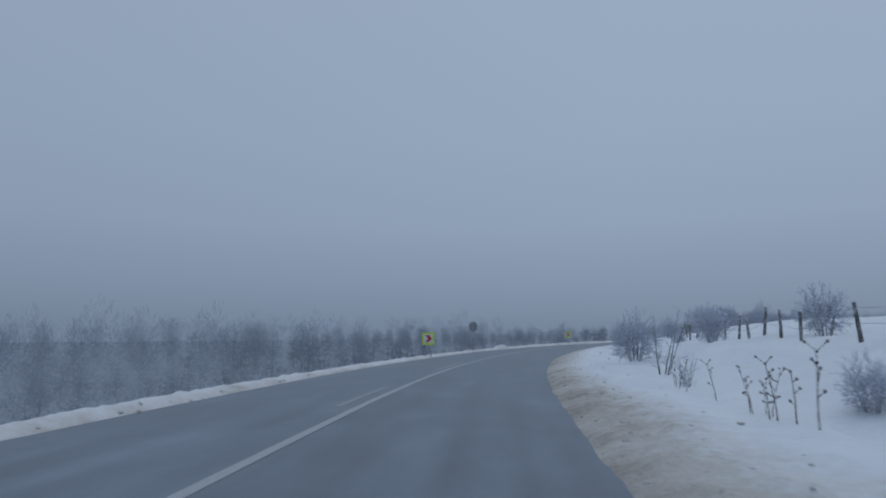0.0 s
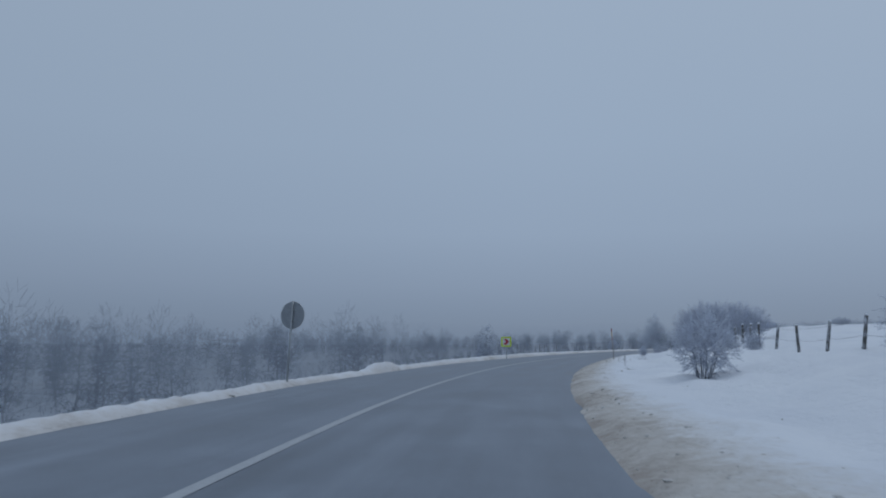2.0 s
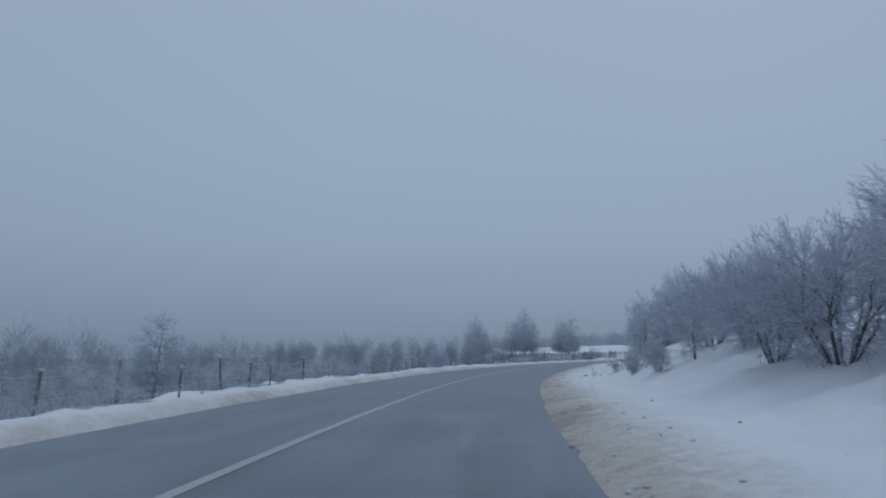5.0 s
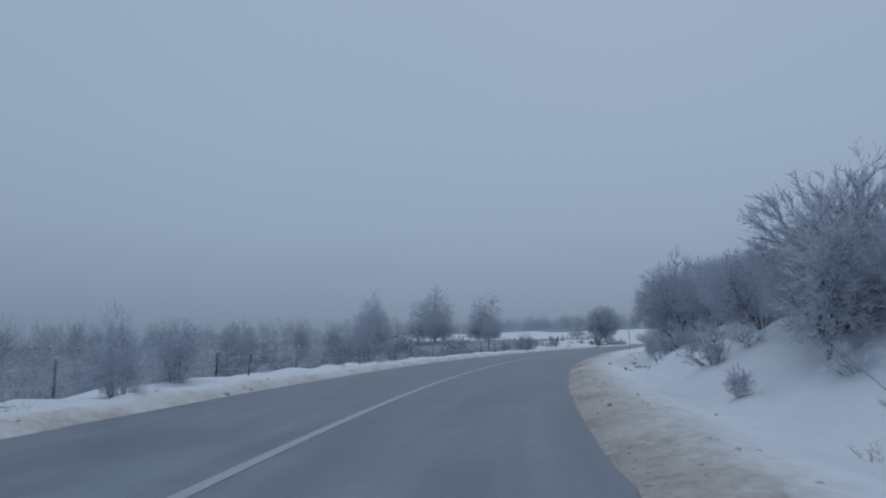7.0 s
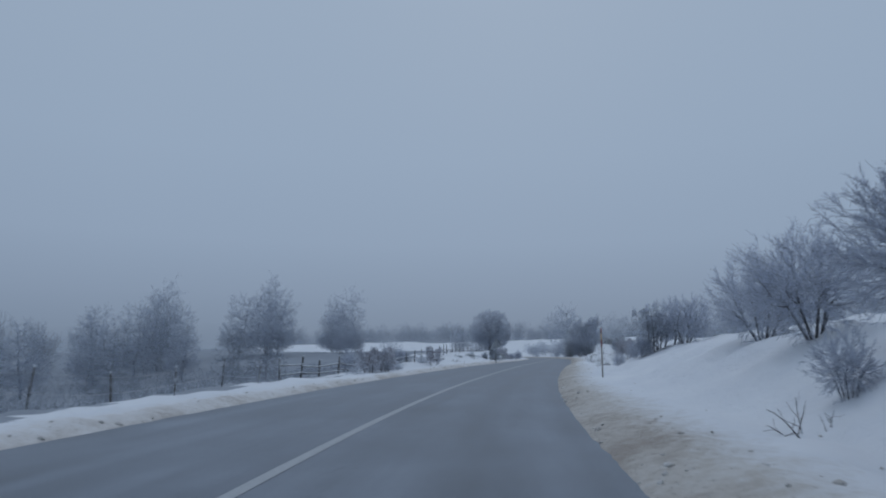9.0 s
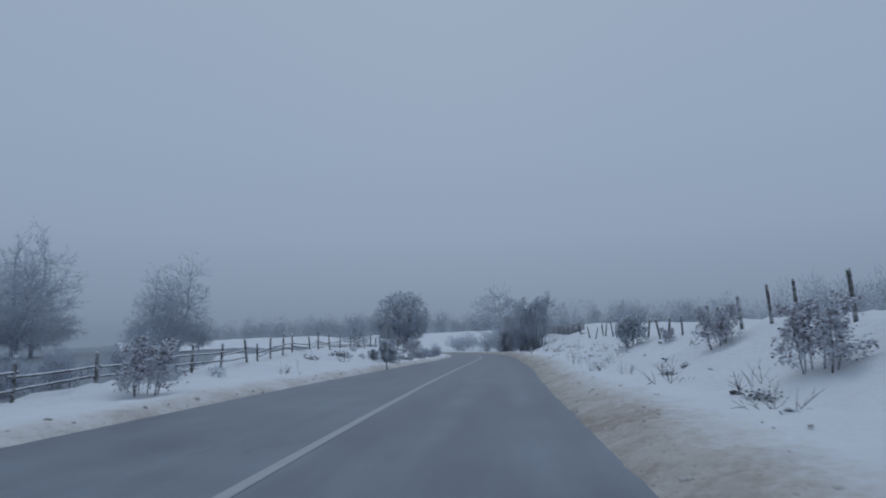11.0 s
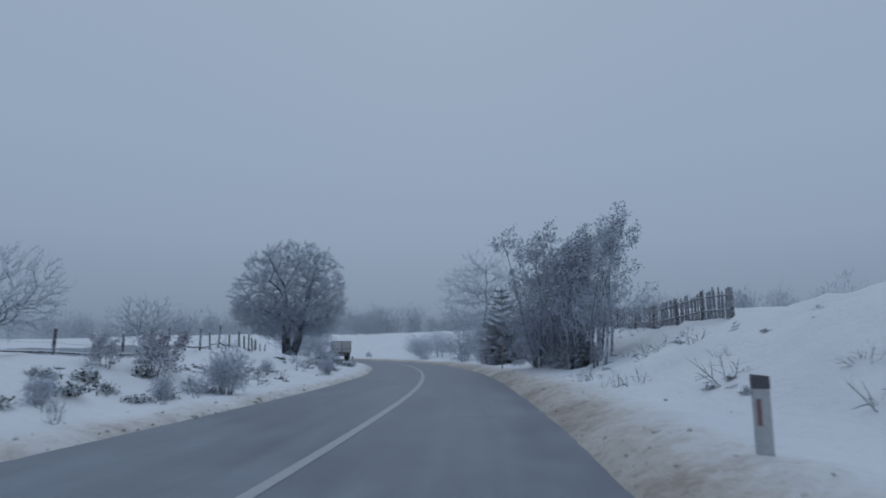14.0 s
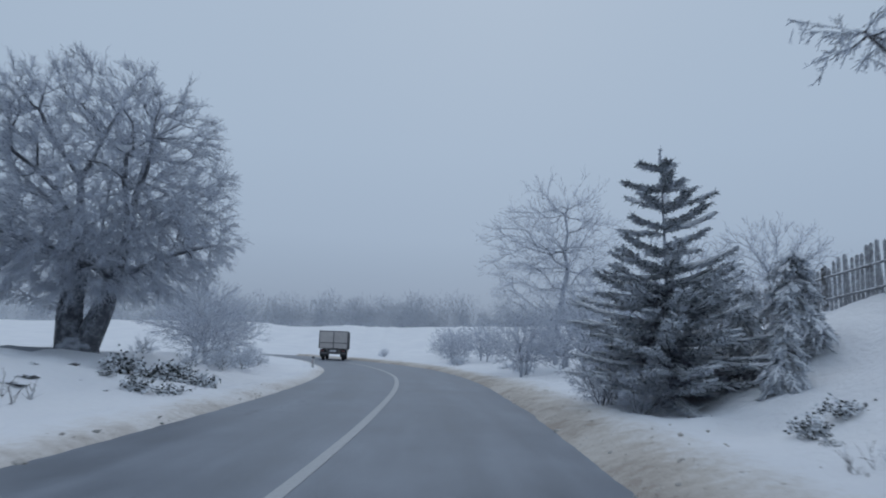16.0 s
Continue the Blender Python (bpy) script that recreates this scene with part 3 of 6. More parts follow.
def build_road():
    crown = lambda s, d, w, x, y: -0.0028 * (d - centre(s)) ** 2
    strip("road", -60, 420, 1.0, lambda s: edge_left(s) - 0.25 + 0.05 * np.sin(s * 1.3), lambda s: edge_right(s) + 0.25, 12, ASPHALT, 0.03,
          "damp dark grey asphalt road between snow banks", "road", crown)
    flat = lambda s, d, w, x, y: -0.0028 * (d - centre(s)) ** 2 + 0.004
    strip("centre_line", -40, 400, 1.0, lambda s: centre(s) - 0.075, lambda s: centre(s) + 0.075, 2, LINE, 0.03, "worn white solid centre line", "road marking", flat)
    for a, b in ((-4, 2), (11.5, 16), (24.5, 31)):
        strip("lane_dash", a, b, 0.5, lambda s: centre(s) - 0.47, lambda s: centre(s) - 0.35, 2, LINE_OLD, 0.03, "faded white dash beside the centre line", "road marking", flat)

    def right_shape(s, d, w, x, y):
        e = d - edge_right(s)
        lip = profile(RIGHT, s, np.maximum(e, 0)) + 0.045
        lump = (clods(x, y) - 0.05) * np.clip(e / 0.4, 0, 1) * np.clip((0.85 - w) * 2.0, 0.0, 1)
        return np.where(w < 0.001, -0.03, lip + lump - 0.075 * np.clip((w - 0.55) / 0.45, 0, 1) ** 2) + rough(x, y) * np.clip((e - 0.5) / 3, 0, 1)

    def left_shape(s, d, w, x, y):
        e = edge_left(s) - d
        crest = np.interp(s, [0, 60, 68, 88, 105, 150, 200, 400], [0.05, 0.05, 0.14, 0.12, 0.05, 0.02, 0.0, 0.0])
        heap = crest * np.clip(e / 0.35, 0, 1) * np.clip((1 - w) * 2.2, 0, 1)
        pile = 0.24 * np.exp(-((s - 59.3) / 1.7) ** 4) * np.sin(np.clip(w, 0, 1) * 3.14)
        lip = profile(LEFT, s, np.maximum(e, 0)) + 0.03
        lump = (clods(x, y) - 0.05) * np.clip(e / 0.5, 0, 1) * np.clip((1 - w) * 5, 0, 1)
        return np.where(w < 0.001, -0.03, lip + heap + lump + pile - 0.14 * np.clip((w - 0.8) * 5, 0, 1)) + rough(x, y) * np.clip((e - 0.5) / 3, 0, 1)

    wob = lambda s: 0.045 * np.sin(s * 0.7) + 0.03 * np.sin(s * 2.3 + 1) + 0.12 * (lumps_at(s, s * 0, 0.55) - 0.5) + 0.06 * (lumps_at(s, s * 0 + 9, 0.21) - 0.5)
    strip("verge_right", -30, 330, 0.13, lambda s: edge_right(s) + wob(s) - 0.05, lambda s: edge_right(s) + 2.5 + 0.3 * np.sin(s * 0.21), 28, GRIT, 0.0,
          "gritty ploughed snow along the road edge", "snow bank", right_shape)
    strip("verge_left", -30, 330, 0.15, lambda s: edge_left(s) - wob(s + 40) + 0.05, lambda s: edge_left(s) - np.interp(s, [84, 100], [0.85, 1.4]) - 0.15 * np.sin(s * 0.17), 14, GRIT_LIGHT, 0.0,
          "ploughed snow bank along the road edge", "snow bank", left_shape)


build_ground()
build_road()


# ---------------------------------------------------------------- trees and shrubs
def grow(rng, stems, spec):
    """Branches as tapered segments, a list for each level. stems: (start, way, length, radius). spec: for each level
    (children per branch, length ratio, angle from-to, first place, segments, wander, pull up, radius ratio)."""
    out = [[] for _ in spec]
    todo = [(np.array(p, float), np.array(w, float) / np.linalg.norm(w), ln, r, 0) for p, w, ln, r in stems]
    while todo:
        p, w, ln, r, lv = todo.pop()
        kids, ratio, angle, first, segs, wander, pull, thin = spec[lv]
        spots = np.sort(rng.uniform(first, 1.0, kids)) if lv + 1 < len(spec) else []
        pts, ways, step = [p], [w], ln / segs
        for _ in range(segs):
            w = w + rng.normal(0, wander, 3) + np.array([0, 0, pull])
            w = w / np.linalg.norm(w)
            p = p + w * step
            pts.append(p)
            ways.append(w)
        end = r * (0.25 if lv < len(spec) - 1 else 0.4)
        rad = np.linspace(r, end, segs + 1)
        for i in range(segs):
            out[lv].append((*pts[i], *pts[i + 1], rad[i], rad[i + 1]))
        turn = rng.uniform(0, 6.28)
        for f in spots:
            i = min(int(f * segs), segs - 1)
            u = f * segs - i
            q, ax = pts[i] * (1 - u) + pts[i + 1] * u, ways[i + 1]
            ref = np.array([0, 0, 1.0]) if abs(ax[2]) < 0.9 else np.array([1.0, 0, 0])
            a = np.cross(ax, ref)
            a /= np.linalg.norm(a)
            b = np.cross(ax, a)
            turn += 2.4 + rng.normal(0, 0.4)
            lean = radians(angle[0] + (angle[1] - angle[0]) * f + rng.normal(0, 8))
            way = ax * math.cos(lean) + (a * math.cos(turn) + b * math.sin(turn)) * math.sin(lean)
            long = ln * ratio * (1.15 - 0.75 * (f - first) / (1.001 - first)) * rng.uniform(0.75, 1.15)
            todo.append((q, way, long, max(rad[i] * thin, 0.004), lv + 1))
    return [np.array(o).reshape(-1, 8) for o in out]


def tube_mesh(name, rows, mat, sides, fat=1.0, least=0.0):
    v, q = tubes(rows[:, :3], rows[:, 3:6], np.maximum(rows[:, 6] * fat, least), np.maximum(rows[:, 7] * fat, least * 0.7), sides)
    return quads_mesh(name, v, q, mat, sides > 3)


def ribbons(rng, rows, width):
    """Flat rime feathers: one tapering blade for each segment."""
    p0, p1 = rows[:, :3], rows[:, 3:6]
    ax = p1 - p0
    side = np.cross(ax, rng.normal(0, 1, ax.shape))
    side /= np.linalg.norm(side, axis=1, keepdims=True) + 1e-9
    verts = np.stack([p0 - side * width, p0 + side * width, p1 + side * width * 0.6, p1 - side * width * 0.6], 1)
    return verts.reshape(-1, 3), np.arange(4 * len(rows)).reshape(-1, 4)


def crown_mesh(name, levels, mat, least, width, seed=5):
    """Twigs as tubes and the finest level as rime feathers, in one crown."""
    rows = np.concatenate(levels[:-1])
    v, q = tubes(rows[:, :3], rows[:, 3:6], np.maximum(rows[:, 6], least), np.maximum(rows[:, 7], least * 0.7), 3)
    v2, q2 = ribbons(np.random.RandomState(seed), levels[-1], width)
    return quads_mesh(name, np.concatenate([v, v2]), np.concatenate([q, q2 + len(v)]), mat)


def leaf_quads(rng, points, size, spread):
    """Curled leaf blades round the points."""
    n = len(points)
    c = points + rng.normal(0, spread, (n, 3))
    a = rng.normal(0, 1, (n, 3)) + np.array([0, 0, -0.6])
    a /= np.linalg.norm(a, axis=1, keepdims=True)
    b = np.cross(a, rng.normal(0, 1, (n, 3)))
    b /= np.linalg.norm(b, axis=1, keepdims=True) + 1e-9
    k = np.cross(a, b)
    ln, wd = size * rng.uniform(0.7, 1.3, (n, 1)), size * rng.uniform(0.35, 0.55, (n, 1))
    tip, mid = c + a * ln, c + a * ln * 0.5
    verts = np.stack([c, mid + b * wd + k * wd * 0.4, tip, mid - b * wd + k * wd * 0.4], 1)
    return verts.reshape(-1, 3), np.arange(4 * n).reshape(-1, 4)


def spread_stems(rng, n, length, radius, lean, base=0.15):
    out = []
    for i in range(n):
        a = i * 6.283 / n + rng.uniform(-0.5, 0.5)
        t = radians(rng.uniform(lean[0], lean[1]))
        out.append(((base * math.cos(a), base * math.sin(a), -0.15), (math.cos(a) * math.sin(t), math.sin(a) * math.sin(t), math.cos(t)),
                    length * rng.uniform(0.7, 1.1), radius * rng.uniform(0.7, 1.1)))
    return out


def crown_points(rng, n, wide, top, middle, low, lumps=0.14, shell=0.5, tip=1.0):
    """Places for twigs all through an uneven crown: wide at the middle height, from low to top."""
    way = rng.normal(0, 1, (n, 3))
    way /= np.linalg.norm(way, axis=1, keepdims=True)
    off = rng.uniform(0, 60, 3)
    big = np.array([noise.noise(Vector(w * 1.7 + off)) for w in way])
    small = np.array([noise.noise(Vector(w * 4.5 - off)) for w in way])
    r = rng.uniform(0, 1, n) ** shell * (1 + lumps * 1.6 * big + lumps * small)
    up = way[:, 2]
    flat = np.where(up > 0, np.abs(up) ** tip, up)
    return np.stack([way[:, 0] * r * wide, way[:, 1] * r * wide, middle + flat * r * np.where(up > 0, top - middle, middle - low)], 1)


def join_twigs(points, roots, reach=0.25, smooth=2):
    """Join every place to the stem by the shortest way that keeps the paths short. roots: rows of x, y, z, parent.
    Gives the nodes, each one's parent and the number of twig ends that it carries."""
    k, n = len(roots), len(points)
    pos = np.concatenate([np.array([r[:3] for r in roots], float), points])
    parent = np.full(k + n, -1)
    path = np.zeros(k + n)
    for i, r in enumerate(roots):
        parent[i] = r[3]
        if r[3] >= 0:
            path[i] = path[r[3]] + 0.25 * np.linalg.norm(pos[i] - pos[r[3]])
    cost, best, order = np.full(n, 1e9), np.zeros(n, int), list(range(k))

    def offer(j):
        dist = np.linalg.norm(points - pos[j], axis=1)
        c = dist + reach * path[j]
        better = (c < cost) & ~done
        cost[better] = c[better]
        best[better] = j
        length[better] = dist[better]

    done, length = np.zeros(n, bool), np.zeros(n)
    for j in range(k):
        offer(j)
    for _ in range(n):
        i = int(np.argmin(np.where(done, 1e9, cost)))
        done[i] = True
        parent[k + i] = best[i]
        path[k + i] = path[best[i]] + length[i]
        order.append(k + i)
        offer(k + i)
    load = np.ones(k + n)
    for i in reversed(order):
        if parent[i] >= 0:
            load[parent[i]] += load[i]
    for _ in range(smooth):
        total, count = np.zeros((k + n, 3)), np.zeros(k + n)
        live = np.arange(k + n)[parent >= 0]
        np.add.at(total, parent[live], pos[live])
        np.add.at(count, parent[live], 1)
        inner = live[(count[live] > 0) & (live >= k)]
        pos[inner] = 0.5 * pos[inner] + 0.25 * pos[parent[inner]] + 0.25 * total[inner] / count[inner][:, None]
    return pos, parent, load


def fine_twigs(rng, pos, parent, load, each, length, middle, droop=0.0, light=40, spread=0.42):
    """Rows for the finest twigs: each node sends out a few and they fork twice."""
    live = np.arange(len(pos))[(parent >= 0) & (load < light)]
    live = np.repeat(live, each)
    ax = pos[live] - pos[parent[live]]
    ax /= np.linalg.norm(ax, axis=1, keepdims=True) + 1e-9
    out = pos[live] - np.array([0, 0, middle])
    out /= np.linalg.norm(out, axis=1, keepdims=True) + 1e-9
    w = ax * 0.5 + out * 0.55 + rng.normal(0, spread, ax.shape) + np.array([0, 0, 0.12 - droop])
    w /= np.linalg.norm(w, axis=1, keepdims=True)
    u = rng.uniform(0, 1, (len(live), 1))
    a = pos[live] * (1 - u * 0.6) + pos[parent[live]] * u * 0.6
    ln = length * rng.uniform(0.5, 1.2, (len(live), 1))
    mid = a + w * ln * 0.5
    end = mid + (w + rng.normal(0, 0.2, w.shape) + np.array([0, 0, -droop])) * ln * 0.5
    rows = [np.concatenate([a, mid], 1), np.concatenate([mid, end], 1)]
    for f in (0.35, 0.75):
        b = a + (end - a) * f
        sw = w + rng.normal(0, 0.6, w.shape)
        sw /= np.linalg.norm(sw, axis=1, keepdims=True)
        rows.append(np.concatenate([b, b + sw * ln * rng.uniform(0.25, 0.5, (len(live), 1))], 1))
    rows = np.concatenate(rows)
    return np.concatenate([rows, np.zeros((len(rows), 2))], 1)


def crown_tree(seed, name, label, group, n, wide, top, middle, low, roots, bark, twig, each=4, length=0.4, width=0.010, tip_r=0.006, power=2.2,
               reach=0.25, split=0.016, lumps=0.14, shell=0.5, droop=0.0, category="tree", bole=None, tip=1.0, masses=("trunk", "crown"), spread=0.42):
    """A tree or shrub grown into its crown's outline. The wood is one part and the twigs another."""
    rng = np.random.RandomState(seed)
    pos, parent, load = join_twigs(crown_points(rng, n, wide, top, middle, low, lumps, shell, tip), roots, reach)
    live = np.arange(len(pos))[parent >= 0]
    rad = tip_r * load ** (1 / power)
    r1 = rad[live]
    r0 = np.minimum(rad[parent[live]], r1 * 1.5)
    rows = np.concatenate([pos[parent[live]], pos[live], r0[:, None], r1[:, None]], 1)
    wood, thin = rows[r1 > split], rows[r1 <= split]
    if bole is not None:
        wood = np.concatenate([np.array(bole, float), wood])
    ob = thing(name, Matrix.Identity(4), label, category, group)
    a = part(masses[0], tube_mesh(masses[0], wood, bark, 6), ob)
    b = part(masses[1], crown_mesh(masses[1], [thin, fine_twigs(rng, pos, parent, load, each, length, middle, droop, spread=spread)], twig, tip_r, width, seed), ob)
    if masses[0] != "trunk":
        tagged(a, kind="stuff")
        tagged(b, kind="stuff")
    return ob


def make_big_tree(m):
    rng = np.random.RandomState(121)
    roots = [(0, 0, -0.3, -1), (-0.22, 0, 0.3, 0), (0.22, 0, 0.3, 0), (-0.32, 0, 1.2, 1), (-0.30, 0.1, 2.4, 3), (-0.35, 0.1, 3.6, 4), (-0.5, 0, 5.2, 5),
             (0.55, 0, 1.2, 2), (0.80, 0, 2.2, 7), (1.0, 0.1, 3.4, 8), (1.1, 0.2, 5.0, 9), (0.15, 0.3, 3.4, 4), (0.25, 0.3, 5.2, 11)]
    # limbs that leave the two stems and bow outwards, lower ones nearly level
    for k in range(17):
        base = (4, 8, 5, 9, 11, 6, 10)[k % 7]
        x, y, z = roots[base][:3]
        a = k * 2.4 + rng.normal(0, 0.3)
        rise = 0.28 + 0.20 * z + rng.normal(0, 0.10)
        last, w = base, np.array([math.cos(a), math.sin(a), rise])
        p = np.array([x, y, z])
        for step in range(4):
            w = w / np.linalg.norm(w) + rng.normal(0, 0.10, 3) + np.array([0, 0, 0.05 if z > 4 else -0.05])
            p = p + w / np.linalg.norm(w) * (0.72 if z < 4.5 else 0.55)
            roots.append((*p, last))
            last = len(roots) - 1
    bole = [(0, 0, -0.4, 0, 0, 0.2, 0.70, 0.58), (0, 0, 0.2, 0, 0, 0.5, 0.56, 0.44), (-0.20, 0, 0.2, -0.32, 0, 1.2, 0.40, 0.34), (0.20, 0, 0.2, 0.55, 0, 1.2, 0.38, 0.31),
            (-0.32, 0, 1.15, -0.30, 0.1, 2.4, 0.34, 0.28), (0.54, 0, 1.15, 0.80, 0, 2.2, 0.31, 0.26)]
    ob = crown_tree(12, "large_tree", "broad bare tree grey with hoar frost on the bank", "", 3400, 4.25, 8.7, 4.0, 1.35, roots, BARK_BROAD, TWIG_BROAD, 12, 0.40, 0.0072, 0.0062, 2.15,
                    0.40, 0.02, 0.10, 0.36, 0.16, bole=bole, tip=1.0, spread=0.26)
    ob.matrix_basis = m
    return ob


def make_round_tree(seed, high, pale=True, name="frosted_tree", label="spreading frosted bare tree with thin haze in its colour", n=620, wide=0.62, each=5, low=0.12, middle=0.48, stems=1, twig=None):
    rng = np.random.RandomState(seed + 500)
    power = 2.1
    if stems > 1:
        roots, power = [(0, 0, -0.3, -1)], 2.35
        for k in range(stems):
            a, lean = k * 6.283 / stems + rng.uniform(-0.3, 0.3), rng.uniform(0.25, 0.6)
            for h in (0.0, 0.12, 0.28):
                roots.append((math.cos(a) * (0.2 + lean * h * high), math.sin(a) * (0.2 + lean * h * high), h * high, 0 if h == 0 else len(roots) - 1))
    else:
        roots = [(0, 0, -0.3, -1), (rng.normal(0, 0.02) * high, 0, 0.10 * high, 0), (rng.normal(0, 0.04) * high, rng.normal(0, 0.04) * high, 0.24 * high, 1)]
    return crown_tree(seed, name, label, "frosted trees beside the road", n, wide * high, high, middle * high, low * high, roots, BARK_PALE if pale else BARK, twig or (TWIG_PALE if pale else TWIG_BANK),
                      each, 0.085 * high + 0.10, 0.0075 + 0.0006 * high, 0.0045 + 0.0003 * high, power, 0.3 if stems == 1 else 0.6, 0.015, 0.16, 0.45, spread=0.28)


def make_tall_tree(seed, high, wide, bark, twig, n=420, each=5, low=0.1, middle=0.42, width=0.02, tip_r=0.010, label="slender frosted bare tree with haze in its colour", tip=1.0, reach=0.22, length=None):
    """A leading stem right up through a narrow crown."""
    rng = np.random.RandomState(seed + 700)
    roots, x, y = [(0, 0, -0.3, -1)], 0.0, 0.0
    for k in range(1, 9):
        x, y = x + rng.normal(0, 0.012) * high, y + rng.normal(0, 0.012) * high
        roots.append((x, y, high * 0.1 * k, k - 1))
    return crown_tree(seed, "frosted_tree", label, "frosted trees beside the road", n, wide, high, middle * high, low * high, roots, bark, twig,
                      each, length or 0.055 * high + 0.15, width, tip_r, 2.3, reach, 0.02, 0.20, 0.5, tip=tip)


def make_shrub(seed, high, n, lean, name, label, twig=None, least=0.006, spec=None, group="frosted shrubs"):
    rng = np.random.RandomState(seed)
    stems = spread_stems(rng, n, high, 0.013 + 0.004 * high, lean, 0.12)
    spec = spec or [(9, 0.45, (45, 35), 0.15, 7, 0.10, 0.01, 0.6), (6, 0.5, (48, 40), 0.15, 3, 0.15, 0.0, 0.6), (3, 0.5, (45, 40), 0.2, 1, 0.15, -0.02, 0.8), (0, 0, (0, 0), 0, 1, 0.15, -0.03, 1)]
    lv = grow(rng, stems, spec)
    ob = thing(name, Matrix.Identity(4), label, "shrub", group)
    tagged(part("stem_mass", tube_mesh("stem_mass", lv[0], BARK, 5), ob), kind="stuff")
    tagged(part("twig_mass", crown_mesh("twig_mass", lv[1:], twig or TWIG, least, least * 1.4) if len(lv) > 2 else tube_mesh("twig_mass", lv[1], twig or TWIG, 3, 1.0, least), ob), kind="stuff")
    return ob


def make_leafy(seed, high, n, name, label, leaf, size, count, lean=(3, 22), category="shrub", group="frosted shrubs", twig=None, bark=None):
    """Stems that keep their withered leaves, in drooping tufts."""
    rng = np.random.RandomState(seed)
    stems = spread_stems(rng, n, high, 0.012 + 0.008 * high, lean, 0.25)
    spec = [(10, 0.34, (55, 30), 0.22, 8, 0.06, 0.02, 0.5), (6, 0.5, (50, 40), 0.2, 4, 0.13, 0.01, 0.6), (4, 0.5, (45, 40), 0.2, 2, 0.15, -0.03, 0.7), (0, 0, (0, 0), 0, 2, 0.1, -0.05, 1)]
    lv = grow(rng, stems, spec)
    ends = np.concatenate(lv[2:])[:, 3:6]
    pick = ends[rng.randint(0, len(ends), count)]
    v, q = leaf_quads(rng, pick, size, size * 0.8)
    ob = thing(name, Matrix.Identity(4), label, category, group)
    tagged(part("stem_mass", tube_mesh("stem_mass", lv[0], bark or BARK, 5), ob), kind="stuff")
    tagged(part("twig_mass", crown_mesh("twig_mass", lv[1:], twig or TWIG, 0.006, 0.010), ob), kind="stuff")
    tagged(part("foliage", quads_mesh("foliage", v, q, leaf), ob), kind="stuff")
    return ob


def make_conifer(seed, high, wide, name, label, fine=1.0, droop=0.0, snow=1.0):
    """Whorls of boughs with flat needled sprays and snow lying along them: open and upswept towards the top, dense below."""
    rng = np.random.RandomState(seed)
    trunk, boughs, sprays, needles, loads = [], [], [], [], []
    for i in range(12):
        a, b = high * i / 12, high * (i + 1) / 12
        trunk.append((0, 0, a - 0.1, 0, 0, b, 0.075 * (1 - i / 13), 0.075 * (1 - (i + 1) / 13)))
    z = 0.05 * high
    while z < high * 0.97:
        f = z / high
        reach = wide * (1 - f) ** 0.66 * rng.uniform(0.85, 1.1) * (0.72 + 0.28 * min(1, f * 4))
        count = 15 if f < 0.45 else 8 if f < 0.55 else 5 if f < 0.88 else 4
        start = rng.uniform(0, 6.283)
        for k in range(count):
            a = start + k * 6.283 / count + rng.normal(0, 0.25)
            p = np.array([0, 0, z + rng.uniform(-0.035, 0.035) * high * (1 if f < 0.45 else 0.35)])
            w = np.array([math.cos(a), math.sin(a), 0.16 + 0.34 * f + rng.normal(0, 0.13) - droop - 0.5 * max(0, 0.3 - f)])
            ln, segs = reach * rng.uniform(0.5, 1.15) + 0.10, 6
            for j in range(segs):
                w = w / np.linalg.norm(w) + np.array([0, 0, (-0.05 if j < 3 else 0.07) - droop * 0.5])
                w = w / np.linalg.norm(w)
                q = p + w * ln / segs
                boughs.append((*p, *q, 0.016 * (1 - j / 8) + 0.005, 0.014 * (1 - j / 8) + 0.005))
                side = np.cross(w, (0, 0, 1.0))
                side /= np.linalg.norm(side)
                if j > 0 and rng.rand() < 0.85 * snow:
                    up = np.array([0, 0, 0.028])
                    loads.append((*(p + up), *(q + up), rng.uniform(0.025, 0.05), rng.uniform(0.02, 0.045)))
                for sg in (-1, 1):
                    for u in ((0.1, 0.45, 0.8) if fine == 1 else (0.15, 0.6)):
                        s0 = p * (1 - u) + q * u
                        sw = side * sg * 0.62 + w * 0.85 + np.array([0, 0, rng.normal(0.02, 0.10) - droop * 0.6])
                        sl = (0.10 + 0.30 * ln / (wide + 0.3)) * (1.1 - 0.5 * j / segs) * rng.uniform(0.7, 1.2)
                        s1 = s0 + sw * sl * 0.5
                        s2 = s1 + (sw + np.array([0, 0, -0.10])) * sl * 0.5
                        sprays += [(*s0, *s1, 0.008, 0.010), (*s1, *s2, 0.010, 0.004)]
                        if rng.rand() < 0.5 * snow:
                            up = np.array([0, 0, 0.02])
                            loads.append((*(s0 + up), *(s2 + up), 0.020, 0.024))
                        for _ in range(16 if fine == 1 else 8):
                            t0 = s0 + (s2 - s0) * rng.uniform(0.0, 1)
                            t1 = t0 + sw * 0.05 + rng.normal(0, 0.035, 3) + np.array([0, 0, -0.012])
                            needles.append((*t0, *t1, 0.010, 0.003))
                p = q
        z += high * (0.045 if f < 0.40 else 0.085 if f < 0.85 else 0.06) / fine
    for _ in range(260 if fine == 1 else 60):
        t0 = np.array([0, 0, high * rng.uniform(0.80, 1.0)])
        needles.append((*t0, *(t0 + rng.normal(0, 0.035, 3) + np.array([0, 0, 0.04])), 0.01, 0.003))
    ob = thing(name, Matrix.Identity(4), label, "conifer")
    part("trunk", tube_mesh("trunk", np.array(trunk), BARK_RIME, 7), ob)
